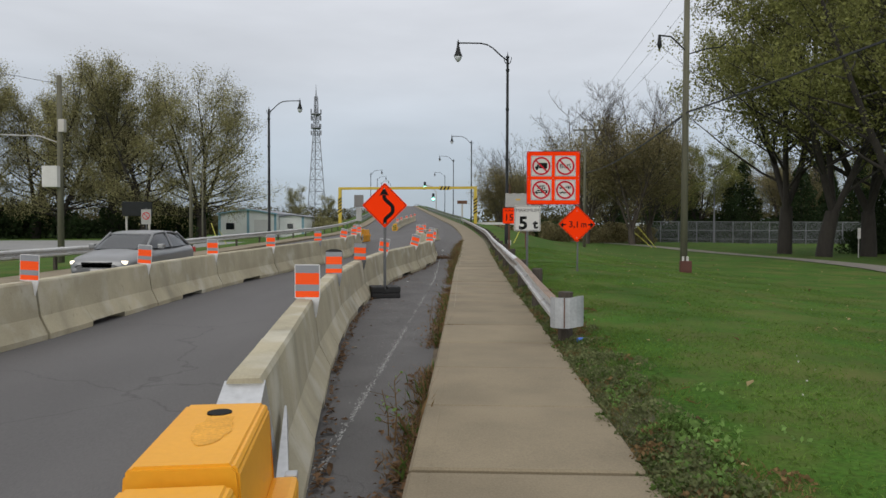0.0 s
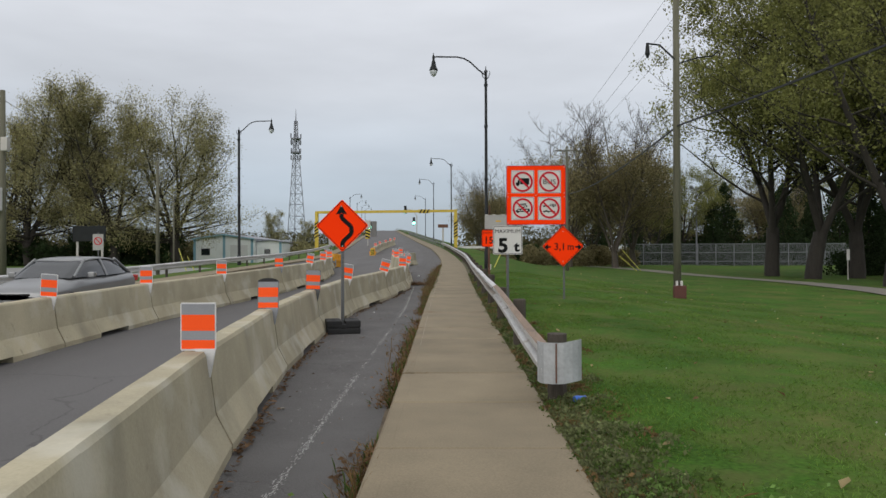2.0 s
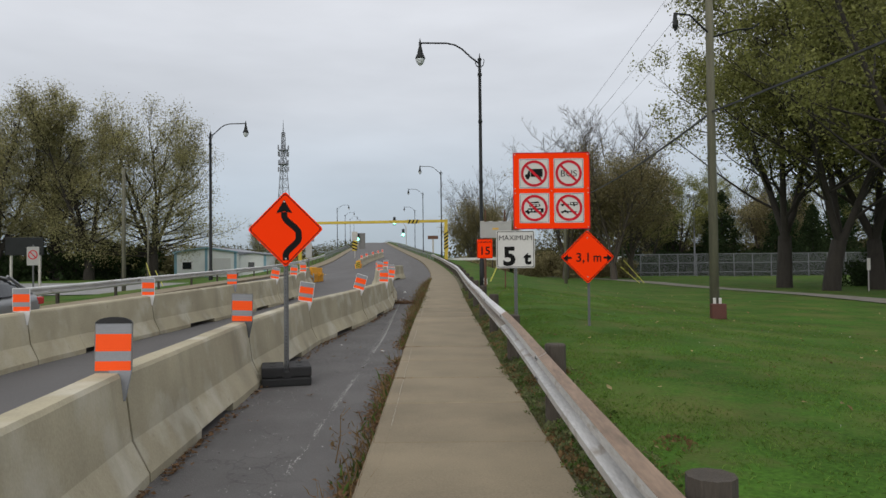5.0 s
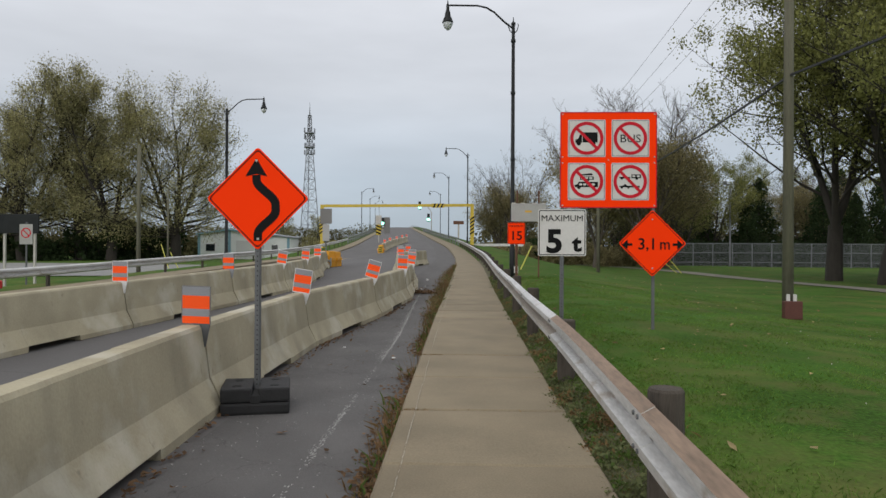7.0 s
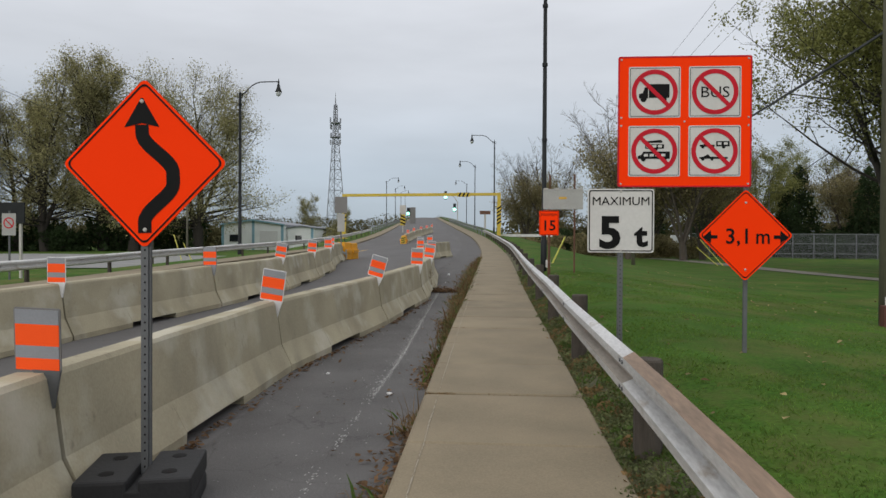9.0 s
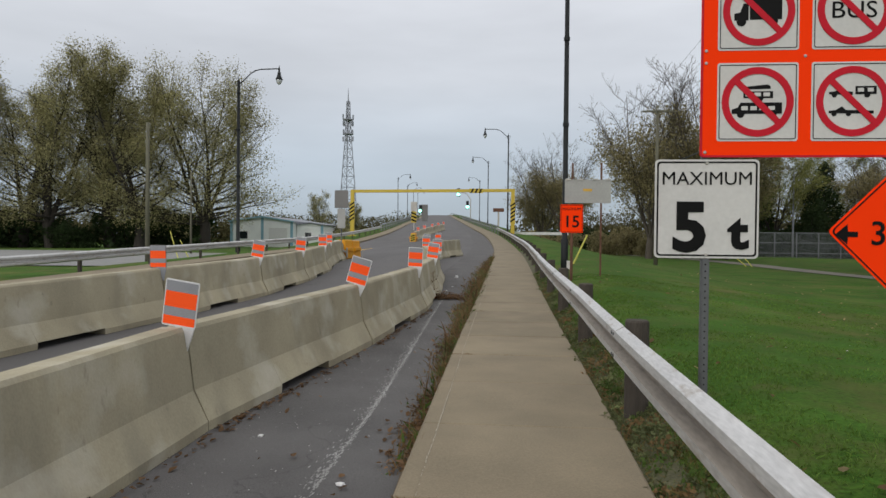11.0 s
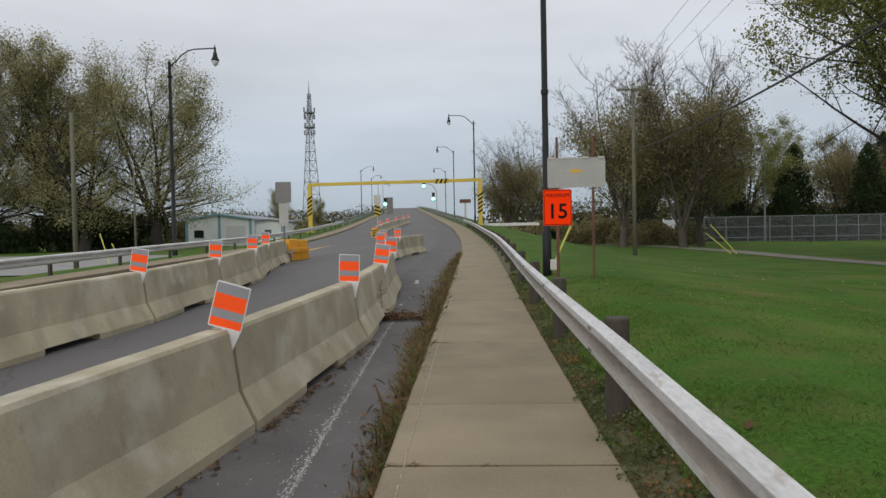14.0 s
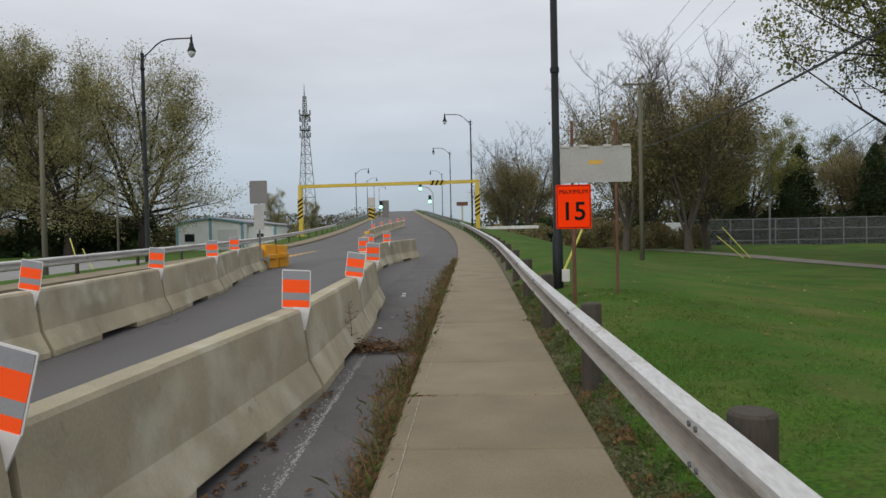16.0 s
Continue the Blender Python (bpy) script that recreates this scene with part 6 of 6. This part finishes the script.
fence = thing("chain_link_fence", "tall galvanised chain-link fence around a court", "fence")
FY, FX0, FX1 = 114, 27.5, 76
for i in range(18):
    bm = B()
    tube(bm, [(FX0 + (FX1 - FX0) * i / 17, FY, -0.8), (FX0 + (FX1 - FX0) * i / 17, FY, 2.9)], 0.07, 6)
    part("post", bm, ["fence_steel"], fence)
for z in (0.1, 1.5, 2.85):
    bm = B()
    tube(bm, [(FX0, FY, z), (FX1, FY, z)], 0.05, 5)
    part("rail", bm, ["fence_steel"], fence)
v, f = [], []
for d in (-1, 1):
    q = FX0 - 3.6
    while q < FX1 + 3.6:
        a, b = (q, -0.6), (q + d * 3.4, 2.8)
        ta, tb = 0.0, 1.0
        if min(a[0], b[0]) >= FX0 and max(a[0], b[0]) <= FX1:
            n = len(v)
            v += [(a[0] - 0.011, FY, a[1]), (a[0] + 0.011, FY, a[1]), (b[0] + 0.011, FY, b[1]), (b[0] - 0.011, FY, b[1])]
            f.append((n, n + 1, n + 2, n + 3))
        q += 0.13
me = bpy.data.meshes.new("mesh_wire")
me.from_pydata(v, [], f)
me.materials.append(M["fence_steel"])
o = new("mesh_wire", me)
o.parent = fence
shed = thing("utility_cabinet", "pale grey equipment cabinet by the fence", "cabinet", pose(26.2, 113.5, -0.6))
part("body", box(B(), -1.3, 1.3, -0.4, 0.4, 0, 3.2, 0.05), ["siding"], shed)
part("door", box(B(), -0.9, 0.9, -0.43, -0.4, 0.3, 2.8, 0.01), ["siding"], shed)


# ---- road paint, verge growth, litter ----
rnd = random.Random(5)
v, f = [], []
q = 1.0
while q < 44:
    q += 0.004
    keep = (-0.05 if q > 31.5 else 0.42 if q < 14 else 0.18 if q < 19.5 else 0.9) + 0.6 * noise.noise((q * 0.35, 4, 0)) + 0.5 * noise.noise((q * 1.7, 8, 0))
    if rnd.random() > keep:
        continue
    u = -1.11 - 0.004 * max(0.0, q - 8) - 0.022 * max(0.0, min(q, 34) - 22) + (rnd.gauss(0, 0.012) if rnd.random() < 0.6 else -abs(rnd.gauss(0, 0.03 if q < 17 else 0.05)))
    w, d, z = rnd.uniform(0.002, 0.008), rnd.uniform(0.008, 0.05), road_z(u, q) + 0.009
    k = len(v)
    v += [(u - w, q, z), (u + w * 0.8, q + 0.006, z), (u + w - 0.018 * d, q + d, z + 0.009 * d), (u - w * 0.7 - 0.018 * d, q + d * 0.9, z + 0.008 * d)]
    f.append((k, k + 1, k + 2, k + 3))
me = bpy.data.meshes.new("edge_line")
me.from_pydata(v, [], f)
me.materials.append(M["paint_white"])
tagged(new("edge_line", me), "worn white edge line on the asphalt", "road marking", kind="structure")
v, f = [], []
q = 13.0
while q < 46:
    q += 0.01
    if rnd.random() > 0.45 + 0.8 * noise.noise((q * 0.5, 14, 0)) + 0.4 * noise.noise((q * 2.3, 15, 0)):
        continue
    u, w, d = walk_left(q) + 0.135 + 0.012 * noise.noise((q * 1.3, 3, 0)) + rnd.gauss(0, 0.002), rnd.uniform(0.001, 0.0035), rnd.uniform(0.02, 0.07)
    z, k = prof(q) + 0.0045, len(v)
    v += [(u - w, q, z), (u + w, q + 0.006, z), (u + w * 0.7, q + d, z + 0.008 * d), (u - w * 0.8, q + d * 0.9, z + 0.008 * d)]
    f.append((k, k + 1, k + 2, k + 3))
me = bpy.data.meshes.new("kerb_seam")
me.from_pydata(v, [], f)
me.materials.append(M["mortar"])
tagged(new("kerb_seam", me), "worn pale mortar seam behind the kerb edge", "seam", kind="structure")
bm = B()
rows = [[(-9.4 + 0.02 * (y - 54) + s, y, road_z(-9.3, y) + 0.006) for s in (-0.1, 0.1)] for y in spread((52, 79, 3))]
loft(bm, rows, closed=False)
rows = [[(-9.1 + 0.02 * (y - 54) + s, y, road_z(-9.2, y) + 0.006) for s in (-0.1, 0.1)] for y in spread((52, 79, 3))]
loft(bm, rows, closed=False)
tagged(part("centre_line", bm, ["paint_yellow"]), "worn double yellow centre line", "road marking", kind="structure")


def verge(name, material, label, n, where, h0, h1, width, seed, curl=0.5):
    """Upright blades or leaves scattered where the place says."""
    rnd, v, f = random.Random(seed), [], []
    for _ in range(n):
        spot = where(rnd)
        if spot is None:
            continue
        x, y, z = spot
        a, h, w = rnd.random() * 6.283, rnd.uniform(h0, h1), width * rnd.uniform(0.6, 1.4)
        dx, dy = math.cos(a), math.sin(a)
        bx, by = rnd.gauss(0, curl) * h, rnd.gauss(0, curl) * h
        k = len(v)
        v += [(x - dx * w, y - dy * w, z - 0.01), (x + dx * w, y + dy * w, z - 0.01), (x + bx * 0.4 + dx * w * 0.7, y + by * 0.4 + dy * w * 0.7, z + h * 0.6), (x + bx, y + by, z + h), (x + bx * 0.4 - dx * w * 0.7, y + by * 0.4 - dy * w * 0.7, z + h * 0.6)]
        f.append((k, k + 1, k + 2, k + 3, k + 4))
    me = bpy.data.meshes.new(name)
    me.from_pydata(v, [], f)
    me.materials.append(M[material])
    return tagged(new(name, me), label, "plants", kind="stuff")


def right_of_walk(rnd):
    y = 1.5 + 38 * rnd.random() ** 1.3
    x = walk_left(y) + walk_width(y) + abs(rnd.gauss(0, 0.20)) - 0.05
    return x, y, lawn(x, y)


def on_lawn(rnd):
    y = 1.5 + 34 * rnd.random() ** 1.15
    x = 1.2 + 9 * rnd.random() ** 1.8
    if noise.noise((x * 0.8, y * 0.6, 17)) + 0.6 * noise.noise((x * 2.7, y * 2.2, 5)) < rnd.uniform(-0.35, 0.25):
        return None
    return x, y, lawn(x, y)


def kerb_foot(rnd):
    y = 2.5 + 50 * rnd.random() ** 1.2
    if noise.noise((y * 0.6, 3, 0)) < -0.12:
        return None
    x = walk_left(y) - abs(rnd.gauss(0, 0.10)) + 0.015
    return x, y, prof(y) + rise(y) - 0.185


def clover_patch(rnd):
    y = 2.2 + 4.6 * rnd.random() ** 1.2
    x = walk_left(y) + 1.60 + abs(rnd.gauss(0, 0.42))
    if noise.noise((x * 1.3, y * 0.9, 7)) < 0.02:
        return None
    return x, y, lawn(x, y)


def dry_edge(rnd):
    y = 2.0 + 24 * rnd.random() ** 1.2
    x = walk_left(y) + walk_width(y) + 0.03 + abs(rnd.gauss(0, 0.30))
    if noise.noise((x * 1.1, y * 0.7, 3)) < 0.05:
        return None
    return x, y, lawn(x, y)


clover = Acc()
rnd = random.Random(31)
for _ in range(4200):
    spot = clover_patch(rnd)
    if spot:
        clover.leaf(rnd, Vector(spot) + Vector((0, 0, rnd.uniform(0.01, 0.05))), 0.045)
tagged(new("clover", clover.mesh("clover", "clover")), "green broadleaf clover clumps beside the sidewalk", "plants", kind="stuff")
verge("dry_grass", "dry_grass", "yellowed dry grass beside the sidewalk", 14000, dry_edge, 0.015, 0.05, 0.005, 41, 1.1)
daisy = Acc()
for _ in range(260):
    y, x = 3 + 22 * rnd.random() ** 1.4, 2.2 + 8 * rnd.random()
    if noise.noise((x * 0.5, y * 0.4, 11)) > 0.05:
        daisy.leaf(rnd, Vector((x, y, lawn(x, y) + 0.03)), 0.018)
tagged(new("daisies", daisy.mesh("daisies", "signwhite")), "tiny white flowers dotted in the lawn", "flowers", kind="stuff")
strip = B()
rows = []
for q in spread((-2, 60, 0.25)):
    wd = 0.16 + 0.14 * noise.noise((q * 0.9, 1, 0)) + 0.06 * noise.noise((q * 4, 2, 0))
    rows.append([(walk_left(q) - max(0.03, wd) - bend(q), q, prof(q) + rise(q) - 0.18), (walk_left(q) - 0.5 * max(0.03, wd) - bend(q), q, prof(q) + rise(q) - 0.165), (walk_left(q) + 0.01 - bend(q), q, prof(q) + rise(q) - 0.15)])
loft(strip, rows, closed=False)
tagged(part("gutter_soil", strip, ["soil"]), "dark silt and leaf mould along the kerb", "soil", kind="structure")
strip = B()
rows = []
for q in spread((-2, 60, 0.25)):
    wd = 0.30 + 0.16 * noise.noise((q * 0.7, 21, 0)) + 0.06 * noise.noise((q * 3, 22, 0))
    xr = walk_left(q) + 1.49 - bend(q)
    rows.append([(xr, q, prof(q) - 0.035)] + [(xr + max(0.04, wd) * k, q, lawn(xr + max(0.04, wd) * k, q) + 0.014) for k in (0.3, 0.6, 1.0)] + [(xr + max(0.04, wd) + 0.06, q, lawn(xr + max(0.04, wd) + 0.06, q) - 0.02)])
loft(strip, rows, closed=False)
tagged(part("verge_soil", strip, ["verge_ground"]), "dull olive thatch and soil along the edge of the walk", "soil", kind="structure")
verge("lawn_blades", "blade", "short mown grass blades", 230000, on_lawn, 0.010, 0.032, 0.004, 1, 1.2)
verge("edge_grass", "edge_green", "ragged grass overhanging the sidewalk edge", 20000, right_of_walk, 0.02, 0.06, 0.005, 2, 1.0)
rnd = random.Random(33)
clumps = {"edge_green": Acc(), "weed_green": Acc(), "weed": Acc()}
for _ in range(1000):
    x, y, z = right_of_walk(rnd)
    r, h = rnd.uniform(0.06, 0.16), rnd.uniform(0.05, 0.12)
    acc = clumps[rnd.choice(("edge_green", "edge_green", "edge_green", "weed_green", "weed"))]
    x += rnd.uniform(-0.02, 0.26)
    z = lawn(x, y)
    for _ in range(int(700 * r)):
        a, q = rnd.random() * 6.283, rnd.random() ** 0.6
        acc.leaf(rnd, Vector((x + r * q * math.cos(a), y + 1.5 * r * q * math.sin(a), z + h * (1 - q * q) * rnd.uniform(0.3, 1.0))), 0.034)
for m, label in (("edge_green", "low lumpy dull-green weeds along the rail"), ("weed_green", "small green weeds along the rail"), ("weed", "withered brown weeds along the rail")):
    tagged(new("edge_weeds", clumps[m].mesh("edge_weeds", m)), label, "plants", kind="stuff")
verge("kerb_weeds", "weed", "dry brown weeds in the gutter", 15000, kerb_foot, 0.02, 0.10, 0.005, 4, 0.9)
verge("rail_foot_grass", "dry_grass", "dull yellow grass and dead stems under the rail", 9000, lambda r: right_of_walk(r), 0.015, 0.05, 0.005, 52, 1.1)
edge_dead = Acc()
for _ in range(320):
    x, y, z = right_of_walk(rnd)
    edge_dead.flat_leaf(rnd, Vector((x + 0.03, y, z + rnd.uniform(0.005, 0.03))), 0.05)
tagged(new("verge_leaves", edge_dead.mesh("verge_leaves", "leaf_dead")), "scattered brown leaves along the lawn edge", "leaves", kind="stuff")


def in_joint(rnd):
    k = rnd.choice((0, 3, 5, 5, 8, 11, 11, 14, 14, 17))
    y = joint_y(k) + rnd.gauss(0, 0.012)
    x = walk_left(y) + (0.28 * rnd.random() if rnd.random() < 0.8 else walk_width(y) * rnd.random())
    return x, y, prof(y) - 0.02


verge("joint_weeds", "weed", "dry grass tufts in the sidewalk joints", 800, in_joint, 0.01, 0.035, 0.004, 24, 1.2)
verge("kerb_stalks", "weed", "tall dry weed stalks in the gutter", 420, kerb_foot, 0.15, 0.38, 0.004, 14, 0.25)


def far_gutter(rnd):
    y = 23 + 24 * rnd.random() ** 0.9
    x = walk_left(y) - 0.02 - abs(rnd.gauss(0, 0.16 if y > 28 else 0.10))
    if noise.noise((y * 0.8, 31, 0)) < -0.15:
        return None
    return x, y, prof(y) + rise(y) - 0.165


verge("gutter_stalks", "leaf_dead", "thick reddish-brown dead stalks along the kerb", 520, far_gutter, 0.10, 0.36, 0.004, 15, 0.35)
verge("gutter_mat", "weed", "matted dry weeds along the kerb", 4000, far_gutter, 0.02, 0.10, 0.006, 16, 1.0)
verge("gutter_greens", "edge_green", "low dull-green weeds along the kerb", 3500, far_gutter, 0.02, 0.11, 0.008, 17, 0.9)
verge("kerb_weeds_green", "weed_green", "green weeds in the gutter", 1500, kerb_foot, 0.03, 0.16, 0.012, 5)
rnd = random.Random(12)
litter = Acc()
def drop(x, y, s=0.062):
    litter.flat_leaf(rnd, Vector((x, y, prof(y) + rise(y) - 0.152 + rnd.uniform(0, 0.02))), s)
for _ in range(5200):
    y = 3 + 48 * rnd.random()
    if noise.noise((y * 0.5, 9, 0)) > -0.1:
        drop(walk_left(y) - abs(rnd.gauss(0, 0.13)), y)
for (x0, y0), (x1, y1) in zip(right_joints, right_joints[1:7]):
    for _ in range(150):
        t = min(1, abs(rnd.gauss(0, 0.35))) if rnd.random() < 0.6 else rnd.random()
        drop(x0 + (x1 - x0) * t + 0.33 + abs(rnd.gauss(0, 0.06)), y0 + (y1 - y0) * t)
lawn_leaves = Acc()
for _ in range(420):
    y, x = 2 + 44 * rnd.random(), 1.4 + 14 * rnd.random() ** 1.4
    (lawn_leaves if rnd.random() < 0.6 else litter).flat_leaf(rnd, Vector((x, y, lawn(x, y) + 0.028)), 0.085)
tagged(new("lawn_leaves", lawn_leaves.mesh("lawn_leaves", "leaf_tan")), "pale fallen leaves scattered on the lawn", "leaves", kind="stuff")
for _ in range(110):
    drop(rnd.uniform(-2.1, -0.6), rnd.uniform(3, 50))
tagged(new("fallen_leaves", litter.mesh("fallen_leaves", "leaf_dead")), "drifts of brown fallen leaves in the gutter", "leaves", kind="stuff")

grit = Acc()
for _ in range(700):
    y = 9 + 17 * rnd.random()
    x = rnd.uniform(-2.2, -0.9)
    grit.flat_leaf(rnd, Vector((x, y, road_z(x, y) + 0.008)), 0.018)
tagged(new("grit", grit.mesh("grit", "paint_white")), "pale stone chips scattered on the asphalt", "grit", kind="stuff")

# leaf heap, stalks and rubbish in the gutter
heap = Acc()
for _ in range(800):
    heap.flat_leaf(rnd, Vector((-1.45 + rnd.gauss(0, 0.36), 31.3 + rnd.gauss(0, 0.16), prof(31.3) + rise(31.3) - 0.15 + abs(rnd.gauss(0, 0.06)))), 0.075)
tagged(new("leaf_heap", heap.mesh("leaf_heap", "leaf_dead")), "heap of brown leaves against the barrier foot", "leaves", kind="stuff")


def stalk(x, y, h, material, label, seed):
    rnd = random.Random(seed)
    z = prof(y) + rise(y) - 0.17
    ob = thing("weed", label, "weed", pose(x, y, z), "tall weeds")
    stem, leaves = Acc(), Acc()
    top = Vector((rnd.gauss(0, 0.05), rnd.gauss(0, 0.05), h))
    stem.tube([Vector((0, 0, -0.02)), top * 0.5 + Vector((0.02, 0, 0)), top], [0.006, 0.005, 0.003], 5)
    for k in range(int(34 * h)):
        t = rnd.uniform(0.25, 1.0)
        p = top * t
        q = p + Vector((rnd.gauss(0, 0.06), rnd.gauss(0, 0.06), rnd.uniform(0.0, 0.07)))
        stem.tube([p, q], [0.003, 0.002], 3)
        leaves.leaf(rnd, q, 0.034)
    for n, acc, m in (("stem", stem, "weed"), ("leaves", leaves, material)):
        o = new(n, acc.mesh(n, m))
        o.parent = ob


for i, (x, y, h, m) in enumerate(((-1.62, 31.2, 0.62, "leaf_dead"), (-0.95, 32.4, 0.45, "leaf_dead"), (-0.9, 33.4, 0.5, "weed"), (-0.82, 34.2, 0.42, "weed"), (-0.85, 33.0, 0.4, "weed"), (-0.80, 36.0, 0.5, "weed"), (-0.80, 12.6, 0.4, "weed"), (-0.74, 21.9, 0.5, "weed"))):
    stalk(x, y, h, m, "tall dry reddish-brown weed stalk in the gutter", 60 + i)
for i, (x, y, h) in enumerate(((-0.66, 5.6, 0.5), (-0.72, 5.75, 0.4), (-0.87, 29.3, 0.14))):
    stalk(x, y, h, "clover", "green leafy weed growing from the gutter", 80 + i)

M["blue_can"] = mat("blue printed metal", (0.05, 0.14, 0.5), 0.35, 0.4, var=0.3, scale=20, fine=60, bump=0.05)
can = thing("drink_can", "crushed blue drink can lying in the grass", "can", pose(1.33, 9.1, lawn(1.33, 9.1) + 0.035, 0, 90, 20))
part("body", tube(B(), [(0, 0, -0.06), (0, 0, -0.02), (0, 0, 0.03), (0, 0, 0.06)], [0.03, 0.033, 0.026, 0.028], 12), ["blue_can"], can)
part("lid", tube(B(), [(0, 0, 0.06), (0, 0, 0.066)], 0.026, 12), ["galv"], can)
for i, (x, y, s) in enumerate(((-1.45, 34.5, 0.05), (-1.5, 33.2, 0.07), (-1.55, 37.6, 0.14), (-1.6, 38.2, 0.12), (-1.9, 20.6, 0.06), (-1.0, 19.6, 0.07), (-1.65, 9.8, 0.06))):
    bm = B()
    bmesh.ops.create_icosphere(bm, subdivisions=1, radius=s * 0.5)
    for v in bm.verts:
        v.co = v.co * rnd.uniform(0.7, 1.2)
        v.co.z *= 0.45
    o = part("litter", bm, ["white"] if i != 6 else ["path"])
    o.matrix_basis = pose(x, y, prof(y) + rise(y) - 0.16 + s * 0.15, 0, 0, 50 * i)
    tagged(o, "crumpled white paper litter on the asphalt" if i != 6 else "small grey stone on the asphalt", "litter" if i != 6 else "stone", "gutter litter")
